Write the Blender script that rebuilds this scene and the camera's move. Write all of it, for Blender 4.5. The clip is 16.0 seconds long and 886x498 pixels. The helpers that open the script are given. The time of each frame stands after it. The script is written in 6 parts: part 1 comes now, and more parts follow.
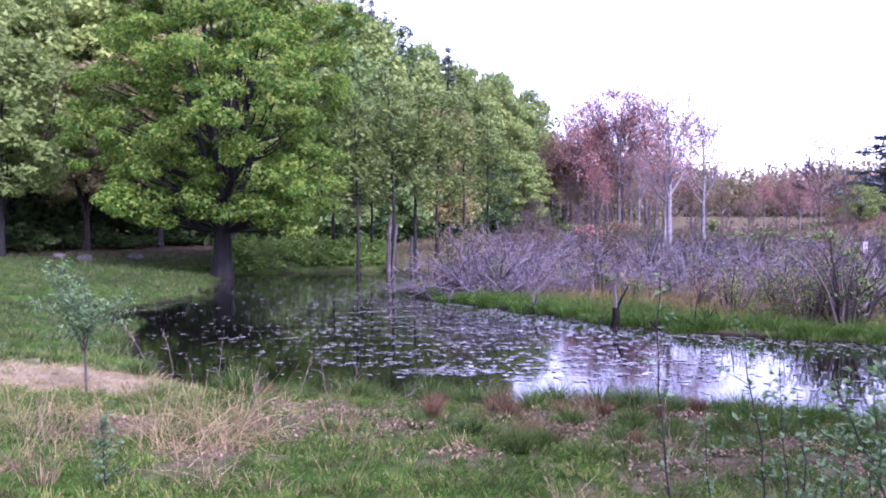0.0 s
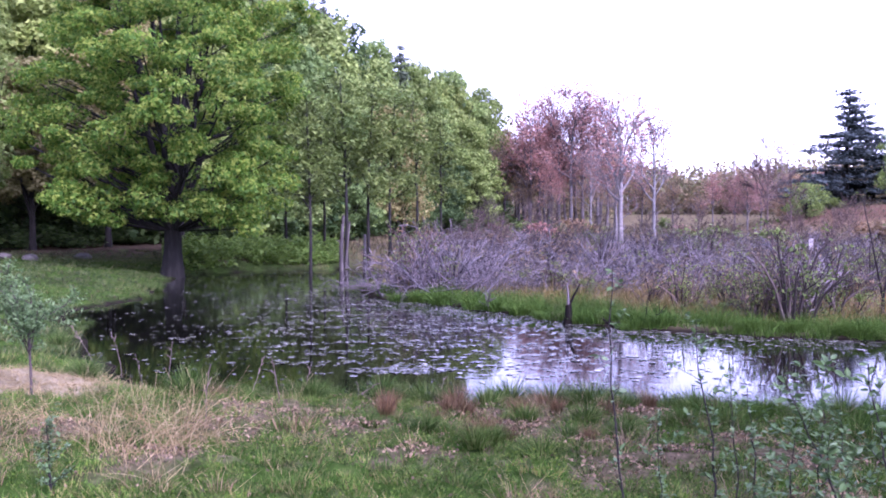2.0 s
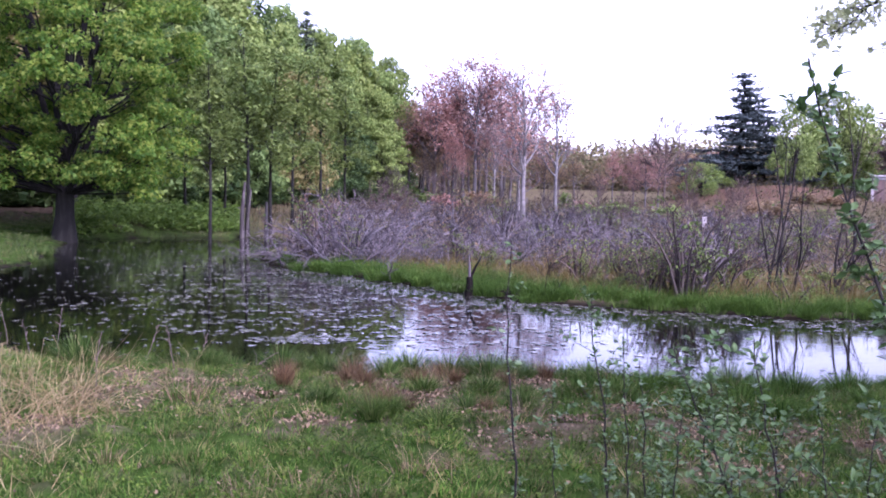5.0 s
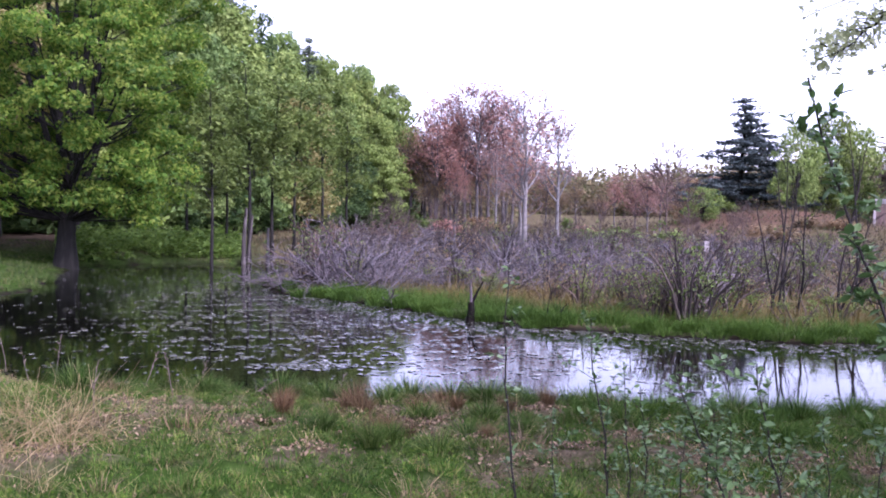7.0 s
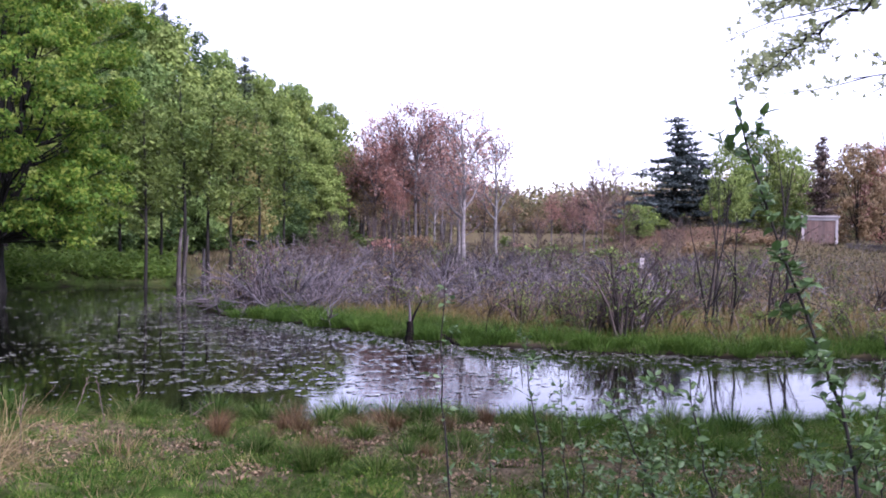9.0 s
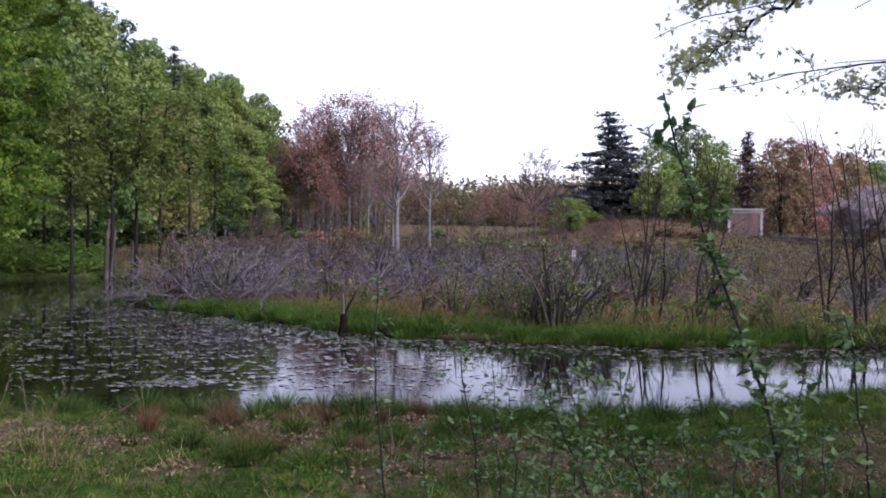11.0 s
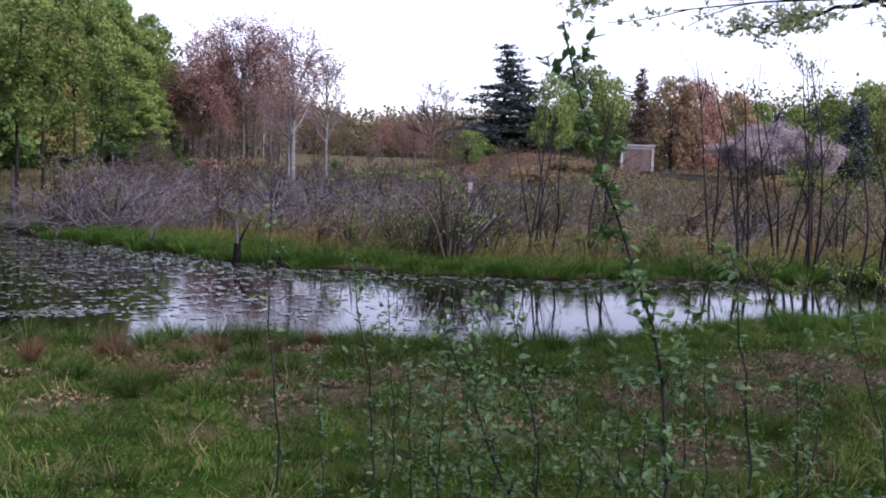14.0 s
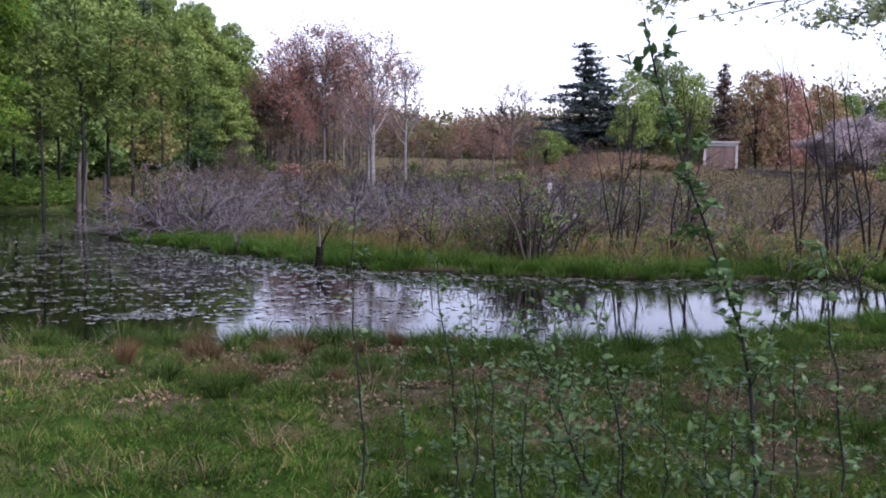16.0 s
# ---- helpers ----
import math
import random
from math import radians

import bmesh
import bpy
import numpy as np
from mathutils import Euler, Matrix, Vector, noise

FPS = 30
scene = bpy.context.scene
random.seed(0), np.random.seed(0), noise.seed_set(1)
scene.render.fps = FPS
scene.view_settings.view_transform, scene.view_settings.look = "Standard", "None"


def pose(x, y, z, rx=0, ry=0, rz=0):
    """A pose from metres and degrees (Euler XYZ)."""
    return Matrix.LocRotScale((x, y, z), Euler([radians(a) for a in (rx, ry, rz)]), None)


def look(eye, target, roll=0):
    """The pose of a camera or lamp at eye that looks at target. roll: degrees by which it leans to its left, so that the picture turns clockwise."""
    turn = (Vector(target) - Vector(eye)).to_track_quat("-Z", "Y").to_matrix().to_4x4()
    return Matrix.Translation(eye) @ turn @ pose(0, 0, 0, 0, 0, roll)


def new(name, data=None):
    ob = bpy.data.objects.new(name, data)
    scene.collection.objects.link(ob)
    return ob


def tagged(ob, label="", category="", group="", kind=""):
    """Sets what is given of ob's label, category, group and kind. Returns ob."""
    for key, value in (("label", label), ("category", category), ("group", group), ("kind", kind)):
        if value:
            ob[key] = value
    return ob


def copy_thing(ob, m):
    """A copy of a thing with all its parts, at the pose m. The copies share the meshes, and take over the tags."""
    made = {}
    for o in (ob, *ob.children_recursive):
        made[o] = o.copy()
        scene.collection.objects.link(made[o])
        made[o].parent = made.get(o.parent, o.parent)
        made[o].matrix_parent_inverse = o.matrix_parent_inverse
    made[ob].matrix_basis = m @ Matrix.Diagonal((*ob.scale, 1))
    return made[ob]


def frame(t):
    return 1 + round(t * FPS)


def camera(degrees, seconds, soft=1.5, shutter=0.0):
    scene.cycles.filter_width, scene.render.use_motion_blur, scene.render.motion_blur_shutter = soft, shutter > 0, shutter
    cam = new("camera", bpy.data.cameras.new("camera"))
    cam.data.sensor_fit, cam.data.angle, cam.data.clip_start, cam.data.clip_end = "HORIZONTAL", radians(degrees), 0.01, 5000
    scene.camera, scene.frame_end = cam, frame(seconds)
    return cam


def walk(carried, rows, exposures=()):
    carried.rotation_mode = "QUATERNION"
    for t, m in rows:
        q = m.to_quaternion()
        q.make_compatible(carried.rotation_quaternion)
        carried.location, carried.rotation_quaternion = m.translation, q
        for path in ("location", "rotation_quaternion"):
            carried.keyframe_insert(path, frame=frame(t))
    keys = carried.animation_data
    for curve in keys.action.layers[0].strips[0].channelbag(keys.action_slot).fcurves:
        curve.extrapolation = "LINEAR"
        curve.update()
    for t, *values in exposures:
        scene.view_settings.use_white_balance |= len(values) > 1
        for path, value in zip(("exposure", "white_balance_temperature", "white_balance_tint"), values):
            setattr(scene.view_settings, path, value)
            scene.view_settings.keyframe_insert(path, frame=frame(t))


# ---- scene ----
cam = camera(49.35, 16.0, soft=1.9)

PATH = [
    (0.0, -0.041, -0.093, 2.413, 88.00, 0.00, -0.00),
    (0.5, -0.042, -0.091, 2.413, 87.86, 0.09, -0.59),
    (1.0, -0.046, -0.086, 2.410, 87.80, -0.04, -1.45),
    (1.5, -0.041, -0.074, 2.410, 87.74, 0.12, -2.04),
    (2.0, -0.037, -0.065, 2.408, 87.89, 0.11, -2.78),
    (2.5, -0.036, -0.066, 2.407, 87.72, 0.26, -3.45),
    (3.0, -0.035, -0.057, 2.408, 87.93, 0.43, -3.72),
    (3.5, -0.027, -0.053, 2.406, 88.17, 0.66, -4.99),
    (4.0, -0.028, -0.059, 2.398, 84.56, -0.08, -7.08),
    (4.5, -0.020, -0.041, 2.404, 86.12, -0.19, -7.88),
    (5.0, -0.020, -0.032, 2.405, 86.22, -1.37, -8.45),
    (7.5, 0.016, 0.029, 2.397, 88.29, -1.10, -8.32),
    (8.0, 0.019, 0.034, 2.398, 88.69, -0.86, -9.54),
    (8.5, 0.020, 0.029, 2.402, 88.81, -0.87, -10.52),
    (9.0, 0.025, 0.033, 2.399, 88.91, -0.80, -11.96),
    (9.5, 0.023, 0.030, 2.400, 88.68, -0.78, -13.64),
    (12.0, 0.030, 0.027, 2.398, 88.41, -0.93, -17.36),
    (12.5, 0.033, 0.042, 2.396, 88.10, -1.07, -18.71),
    (13.0, 0.032, 0.046, 2.393, 87.40, -1.47, -19.98),
    (13.5, 0.034, 0.050, 2.391, 86.05, -1.75, -21.40),
    (14.0, 0.037, 0.057, 2.389, 84.59, -1.94, -21.97),
    (14.5, 0.035, 0.047, 2.389, 84.59, -1.72, -21.60),
    (15.0, 0.032, 0.040, 2.389, 84.45, -1.55, -20.64),
    (15.5, 0.031, 0.045, 2.389, 84.63, -1.19, -19.17),
    (16.0, 0.025, 0.043, 2.388, 84.56, -0.88, -17.32),
]

# ---- light ----
EXPOSURES = [(0.0, 2.24, 5120, 60), (3.5, 2.16, 5200, 57), (5.0, 2.0, 5300, 50), (9.0, 1.72, 5560, 40), (9.5, 1.44, 5600, 38), (11.8, 1.02, 5800, 32), (12.5, 1.0, 5800, 32), (14.5, 1.24, 5650, 30), (16.0, 1.26, 5650, 30)]
walk(cam, [(t, pose(*p)) for t, *p in PATH], EXPOSURES)

world = bpy.data.worlds.new("overcast_sky")
scene.world = world
world.use_nodes = True
wn = world.node_tree
sky = wn.nodes.new("ShaderNodeTexSky")
sky.sky_type = "NISHITA"
sky.sun_disc = False
sky.sun_elevation = radians(35)
sky.sun_rotation = radians(150)
sky.dust_density = 1.0
sky.air_density = 1.0
calm = wn.nodes.new("ShaderNodeHueSaturation")
calm.inputs["Saturation"].default_value = 0.36
wn.links.new(sky.outputs["Color"], calm.inputs["Color"])
wn.links.new(calm.outputs["Color"], wn.nodes["Background"].inputs["Color"])
wn.nodes["Background"].inputs["Strength"].default_value = 0.122

sun_data = bpy.data.lights.new("veiled_sun", "SUN")
sun_data.energy = 2.2
sun_data.angle = radians(35)
sun_data.color = (1.0, 0.95, 0.87)
sun = new("veiled_sun", sun_data)
sun.matrix_world = look((25, -43, 42), (0, 0, 0))


# ---- materials ----
def ramp(nt, cols):
    node = nt.nodes.new("ShaderNodeValToRGB")
    els = node.color_ramp.elements
    while len(els) < len(cols):
        els.new(0.5)
    for i, c in enumerate(cols):
        els[i].position = i / max(1, len(cols) - 1) * 0.6 + 0.2
        els[i].color = (*c, 1)
    return node


def noise_node(nt, coord, scale, detail=5.0, stretch=(1, 1, 1)):
    mp = nt.nodes.new("ShaderNodeMapping")
    mp.inputs["Scale"].default_value = stretch
    nz = nt.nodes.new("ShaderNodeTexNoise")
    nz.inputs["Scale"].default_value = scale
    nz.inputs["Detail"].default_value = detail
    nt.links.new(coord, mp.inputs["Vector"])
    nt.links.new(mp.outputs["Vector"], nz.inputs["Vector"])
    return nz


def mixed(nt, fac, a, b, mode="MIX"):
    node = nt.nodes.new("ShaderNodeMix")
    node.data_type, node.blend_type = "RGBA", mode
    for sock, v in ((node.inputs[0], fac), (node.inputs[6], a), (node.inputs[7], b)):
        if isinstance(v, (int, float)):
            sock.default_value = v
        elif isinstance(v, tuple):
            sock.default_value = (*v, 1)
        else:
            nt.links.new(v, sock)
    return node.outputs[2]


def material(name, cols, scale=4.0, rough=0.85, bump=0.3, bump_scale=30.0, stretch=(1, 1, 1), island=False, thin=0.0, spec=0.3, patch=0.6, swing=0.28):
    """Noise-driven colours at two scales with fine relief. island: hue per loose piece. thin: share of light let through."""
    m = bpy.data.materials.new(name)
    m.use_nodes = True
    nt = m.node_tree
    bsdf = nt.nodes["Principled BSDF"]
    co = nt.nodes.new("ShaderNodeTexCoord").outputs["Object"]
    fine = noise_node(nt, co, scale, 6.0, stretch)
    rp = ramp(nt, cols)
    if island:
        geo = nt.nodes.new("ShaderNodeNewGeometry")
        nt.links.new(geo.outputs["Random Per Island"], rp.inputs[0])
    else:
        nt.links.new(fine.outputs["Fac"], rp.inputs[0])
    big = noise_node(nt, co, patch, 3.0)
    shade = ramp(nt, [(1 - swing, 1 - swing, 1 - swing * 0.9), (1.0, 1.0, 1.0), (1 + swing * 0.75, 1 + swing * 0.65, 1 + swing * 0.4)])
    nt.links.new(big.outputs["Fac"], shade.inputs[0])
    col = mixed(nt, 1.0, rp.outputs[0], shade.outputs[0], "MULTIPLY")
    if island and swing > 0.4:
        clump = noise_node(nt, co, 8.0, 3.0)
        dapple = ramp(nt, [(0.4, 0.42, 0.4), (1.0, 1.0, 1.0), (1.5, 1.42, 1.25)])
        nt.links.new(clump.outputs["Fac"], dapple.inputs[0])
        col = mixed(nt, 1.0, col, dapple.outputs[0], "MULTIPLY")
    info = nt.nodes.new("ShaderNodeObjectInfo")
    vary = ramp(nt, [(0.82, 0.86, 0.84), (1.12, 1.08, 1.02)])
    nt.links.new(info.outputs["Random"], vary.inputs[0])
    col = mixed(nt, 1.0, col, vary.outputs[0], "MULTIPLY")
    nt.links.new(col, bsdf.inputs["Base Color"])
    bsdf.inputs["Roughness"].default_value = rough
    bsdf.inputs["Specular IOR Level"].default_value = spec
    if bump:
        rel = noise_node(nt, co, bump_scale, 4.0, stretch)
        bp = nt.nodes.new("ShaderNodeBump")
        bp.inputs["Strength"].default_value = bump
        bp.inputs["Distance"].default_value = 0.02
        nt.links.new(rel.outputs["Fac"], bp.inputs["Height"])
        nt.links.new(bp.outputs["Normal"], bsdf.inputs["Normal"])
    if thin:
        tr = nt.nodes.new("ShaderNodeBsdfTranslucent")
        nt.links.new(col, tr.inputs["Color"])
        mx = nt.nodes.new("ShaderNodeMixShader")
        mx.inputs[0].default_value = thin
        nt.links.new(bsdf.outputs[0], mx.inputs[1])
        nt.links.new(tr.outputs[0], mx.inputs[2])
        nt.links.new(mx.outputs[0], nt.nodes["Material Output"].inputs["Surface"])
    return m


def leaf_material(name, cols, thin=0.5, rough=0.6, spec=0.25, patch=0.35, swing=0.28):
    return material(name, cols, island=True, thin=thin, rough=rough, bump=0, spec=spec, patch=patch, swing=swing)


# Far darker than true bark: the shade on trunks is put into this colour.
BARK_SHADED = material("bark_shaded", [(0.004, 0.0036, 0.003), (0.011, 0.0098, 0.0085), (0.03, 0.027, 0.023)], 9, 0.95, 0.8, 22, (1, 1, 0.2))
BARK_GREY = material("bark_grey", [(0.04, 0.036, 0.036), (0.08, 0.073, 0.074), (0.15, 0.138, 0.14)], 8, 0.9, 0.5, 25, (1, 1, 0.25))
ALDER_BARK = material("alder_bark", [(0.008, 0.006, 0.0055), (0.018, 0.014, 0.013), (0.036, 0.03, 0.028)], 8, 0.9, 0.4, 25, (1, 1, 0.3))
SNAG_WOOD = material("snag_wood", [(0.015, 0.013, 0.013), (0.045, 0.04, 0.04), (0.11, 0.1, 0.1)], 6, 0.95, 0.5, 20, (1, 1, 0.3))
BARK_PALE = material("bark_pale", [(0.06, 0.056, 0.056), (0.135, 0.127, 0.128), (0.21, 0.198, 0.2)], 7, 0.85, 0.4, 20, (1, 1, 1.6))
DEAD_WOOD = material("dead_wood", [(0.02, 0.017, 0.019), (0.055, 0.046, 0.052), (0.16, 0.142, 0.153)], 6, 0.95, 0.4, 25, (1, 1, 0.4), island=True)
TWIG_BROWN = material("twig_brown", [(0.025, 0.018, 0.016), (0.055, 0.04, 0.035), (0.1, 0.075, 0.065)], 8, 0.9, 0.3, 30, island=True)
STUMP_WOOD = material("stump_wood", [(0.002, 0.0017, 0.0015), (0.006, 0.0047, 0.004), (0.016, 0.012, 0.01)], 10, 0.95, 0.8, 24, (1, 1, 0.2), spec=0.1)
LEAF_MAPLE = leaf_material("leaf_maple", [(0.05, 0.12, 0.014), (0.09, 0.185, 0.022), (0.145, 0.26, 0.032), (0.225, 0.3, 0.046)], 0.65)
LEAF_GREEN = leaf_material("leaf_green", [(0.085, 0.142, 0.036), (0.145, 0.225, 0.058), (0.215, 0.31, 0.09)], 0.45)
LEAF_LIGHT = leaf_material("leaf_light", [(0.12, 0.175, 0.034), (0.18, 0.25, 0.054), (0.255, 0.32, 0.085)], 0.45)
LEAF_OLIVE = leaf_material("leaf_olive", [(0.1, 0.152, 0.034), (0.158, 0.235, 0.054), (0.235, 0.315, 0.09)], 0.45)
LEAF_TAN = leaf_material("leaf_tan", [(0.165, 0.155, 0.05), (0.245, 0.225, 0.08), (0.33, 0.295, 0.12)], 0.5)
LEAF_DARK = leaf_material("leaf_dark", [(0.035, 0.07, 0.02), (0.06, 0.105, 0.03), (0.09, 0.145, 0.042)])
LEAF_DEEP = leaf_material("leaf_deep", [(0.04, 0.07, 0.022), (0.07, 0.11, 0.034), (0.11, 0.15, 0.05)], 0.4)
LEAF_RED = leaf_material("leaf_red", [(0.24, 0.115, 0.095), (0.33, 0.185, 0.15), (0.41, 0.275, 0.23)], 0.55)
LEAF_RUST = leaf_material("leaf_rust", [(0.165, 0.11, 0.058), (0.24, 0.165, 0.088), (0.3, 0.228, 0.13)], 0.5)
LEAF_YELLOW = leaf_material("leaf_yellow", [(0.07, 0.108, 0.022), (0.112, 0.165, 0.033), (0.168, 0.222, 0.055)], 0.4)
LEAF_SILVER = leaf_material("leaf_silver", [(0.065, 0.12, 0.04), (0.115, 0.19, 0.065), (0.18, 0.27, 0.11)])
LEAF_SHOOT = leaf_material("leaf_shoot", [(0.018, 0.05, 0.01), (0.038, 0.088, 0.021), (0.075, 0.135, 0.042)], 0.25, 0.42, 0.45)
BLOSSOM = leaf_material("blossom", [(0.27, 0.225, 0.25), (0.36, 0.32, 0.345), (0.46, 0.42, 0.44)], 0.4)
# Raised towards blue-grey: distance haze is painted into these needles.
NEEDLE_HAZED = leaf_material("needle", [(0.03, 0.045, 0.046), (0.052, 0.074, 0.074), (0.08, 0.105, 0.102)], 0.15)
NEEDLE_PINE = leaf_material("needle_pine", [(0.05, 0.075, 0.045), (0.085, 0.115, 0.065), (0.125, 0.155, 0.09)], 0.3)
NEEDLE_BROWN = leaf_material("needle_brown", [(0.05, 0.035, 0.03), (0.09, 0.065, 0.055), (0.12, 0.09, 0.07)], 0.15)
GRASS = leaf_material("grass", spec=0.04, cols=[(0.024, 0.066, 0.01), (0.05, 0.115, 0.017), (0.08, 0.165, 0.026), (0.115, 0.185, 0.04), (0.17, 0.165, 0.065)], thin=0.3, patch=1.6, swing=0.75)
# Far bank grass, its colour darkened to carry the shade of the trees.
GRASS_BANK_SHADED = leaf_material("grass_bank_shaded", [(0.015, 0.034, 0.006), (0.032, 0.062, 0.011), (0.06, 0.096, 0.021), (0.1, 0.108, 0.04)], 0.3, patch=0.45, swing=0.75)
GRASS_TUSSOCK = leaf_material("grass_tussock", [(0.015, 0.04, 0.007), (0.04, 0.09, 0.014), (0.085, 0.155, 0.028), (0.15, 0.185, 0.055)], 0.3, spec=0.06)
GRASS_LUSH = leaf_material("grass_lush", spec=0.06, cols=[(0.018, 0.048, 0.007), (0.045, 0.1, 0.014), (0.1, 0.165, 0.03)], thin=0.3)
SEDGE = leaf_material("sedge", [(0.065, 0.064, 0.015), (0.125, 0.1, 0.024), (0.2, 0.135, 0.042)], 0.3)
MEADOW_GRASS = leaf_material("meadow_grass", [(0.05, 0.055, 0.02), (0.09, 0.08, 0.035), (0.13, 0.1, 0.05)], 0.3, patch=0.25, swing=0.5)
STRAW = leaf_material("straw", [(0.16, 0.118, 0.05), (0.27, 0.208, 0.092), (0.39, 0.315, 0.16)], 0.25)
RUSH_BROWN = leaf_material("rush_brown", [(0.05, 0.03, 0.014), (0.105, 0.062, 0.028), (0.185, 0.12, 0.055)], 0.2)
LITTER = leaf_material("litter", [(0.065, 0.043, 0.024), (0.15, 0.1, 0.056), (0.29, 0.205, 0.12)], 0.1)
FERN = leaf_material("fern", [(0.1, 0.18, 0.03), (0.15, 0.25, 0.04), (0.2, 0.3, 0.06)])
# The pale grey end of the ramp paints in the sky's sheen on pads.
PAD = material("lily_pad", [(0.06, 0.06, 0.045), (0.12, 0.12, 0.095), (0.25, 0.245, 0.22)], island=True, rough=0.2, bump=0.1, spec=1.0)
ROCK = material("rock", [(0.03, 0.028, 0.026), (0.065, 0.06, 0.055), (0.11, 0.1, 0.095)], 6, 0.9, 0.7, 14)
PAINT_WHITE = material("white_paint", [(0.25, 0.23, 0.235), (0.36, 0.335, 0.34), (0.45, 0.425, 0.43)], 3, 0.6, 0.15, 30)
BOARD_PINK = material("weathered_board", [(0.09, 0.06, 0.055), (0.14, 0.1, 0.09), (0.18, 0.13, 0.12)], 5, 0.85, 0.4, 20, (1, 1, 0.2))
STONE_DARK = material("wall_stone", [(0.05, 0.045, 0.045), (0.1, 0.09, 0.085), (0.16, 0.15, 0.14)], 4, 0.95, 0.6, 12)
ROOF_DARK = material("roof_felt", [(0.05, 0.045, 0.045), (0.08, 0.075, 0.075)], 5, 0.9, 0.4, 25)


def ground_material():
    m = bpy.data.materials.new("ground_earth")
    m.use_nodes = True
    nt = m.node_tree
    bsdf = nt.nodes["Principled BSDF"]
    co = nt.nodes.new("ShaderNodeTexCoord").outputs["Object"]

    def zone(n):
        at = nt.nodes.new("ShaderNodeAttribute")
        at.attribute_name = n
        return at.outputs["Fac"]

    def patchy(cols, scale):
        nz, rp = noise_node(nt, co, scale, 8.0), ramp(nt, cols)
        nt.links.new(nz.outputs["Fac"], rp.inputs[0])
        return rp.outputs[0]

    turf = patchy([(0.01, 0.018, 0.004), (0.022, 0.044, 0.008), (0.04, 0.074, 0.013), (0.07, 0.075, 0.03)], 5.0)
    marsh = patchy([(0.05, 0.04, 0.03), (0.09, 0.07, 0.05), (0.11, 0.1, 0.045), (0.13, 0.09, 0.065)], 0.8)
    sand = patchy([(0.14, 0.115, 0.07), (0.24, 0.2, 0.12), (0.34, 0.29, 0.19)], 9.0)
    duff = patchy([(0.03, 0.025, 0.018), (0.06, 0.045, 0.03), (0.1, 0.075, 0.05)], 4.0)
    heath = patchy([(0.05, 0.035, 0.025), (0.1, 0.062, 0.042), (0.14, 0.09, 0.062)], 1.5)
    # Wet mud, taken near black to paint the shade under the overhanging edge.
    shaded_mud = patchy([(0.006, 0.0055, 0.004), (0.014, 0.012, 0.009), (0.025, 0.021, 0.016)], 5.0)
    leaves = patchy([(0.03, 0.025, 0.016), (0.12, 0.088, 0.058), (0.27, 0.2, 0.14)], 14.0)
    col = mixed(nt, zone("marsh"), turf, marsh)
    for n, c in (("leaves", leaves), ("sand", sand), ("duff", duff), ("heath", heath), ("shaded_mud", shaded_mud)):
        col = mixed(nt, zone(n), col, c)
    nt.links.new(col, bsdf.inputs["Base Color"])
    bsdf.inputs["Roughness"].default_value = 0.95
    bsdf.inputs["Specular IOR Level"].default_value = 0.0
    rel = noise_node(nt, co, 9.0, 8.0)
    bp = nt.nodes.new("ShaderNodeBump")
    bp.inputs["Strength"].default_value, bp.inputs["Distance"].default_value = 0.8, 0.05
    nt.links.new(rel.outputs["Fac"], bp.inputs["Height"])
    nt.links.new(bp.outputs["Normal"], bsdf.inputs["Normal"])
    return m


def water_material():
    m = bpy.data.materials.new("pond_water")
    m.use_nodes = True
    nt = m.node_tree
    bsdf = nt.nodes["Principled BSDF"]
    bsdf.inputs["Base Color"].default_value = (0.0035, 0.0038, 0.0026, 1)
    bsdf.inputs["Roughness"].default_value = 0.04
    bsdf.inputs["IOR"].default_value = 1.33
    co = nt.nodes.new("ShaderNodeTexCoord").outputs["Object"]
    rel = noise_node(nt, co, 2.2, 3.0, (1, 2.2, 1))
    bp = nt.nodes.new("ShaderNodeBump")
    bp.inputs["Strength"].default_value, bp.inputs["Distance"].default_value = 0.075, 0.02
    nt.links.new(rel.outputs["Fac"], bp.inputs["Height"])
    nt.links.new(bp.outputs["Normal"], bsdf.inputs["Normal"])
    return m


# ---- building helpers ----
def mesh_of(name, v, f):
    """A mesh from a vertex array and a face array whose rows have one length, or a list of such pairs."""
    v, f = np.asarray(v, np.float32), np.asarray(f, np.int32)
    me = bpy.data.meshes.new(name)
    me.vertices.add(len(v))
    me.vertices.foreach_set("co", v.ravel())
    me.loops.add(f.size)
    me.loops.foreach_set("vertex_index", f.ravel())
    me.polygons.add(len(f))
    me.polygons.foreach_set("loop_start", np.arange(len(f), dtype=np.int32) * f.shape[1])
    me.update(calc_edges=True)
    return me


def part_np(name, vf, mat, parent=None, label="", smooth=True):
    me = mesh_of(name, *vf)
    me.materials.append(mat)
    if smooth:
        me.polygons.foreach_set("use_smooth", np.ones(len(me.polygons), dtype=bool))
    ob = new(name, me)
    if parent:
        ob.parent = parent
    return tagged(ob, label)


def part(name, bm, mat, parent=None, label=""):
    me = bpy.data.meshes.new(name)
    bm.to_mesh(me)
    bm.free()
    me.materials.append(mat)
    ob = new(name, me)
    if parent:
        ob.parent = parent
    return tagged(ob, label)


def join(*vfs):
    vs, fs, n = [], [], 0
    for v, f in vfs:
        vs.append(v)
        fs.append(f + n)
        n += len(v)
    return np.concatenate(vs), np.concatenate(fs)


def unit(a):
    return a / np.maximum(np.linalg.norm(a, axis=-1, keepdims=True), 1e-9)


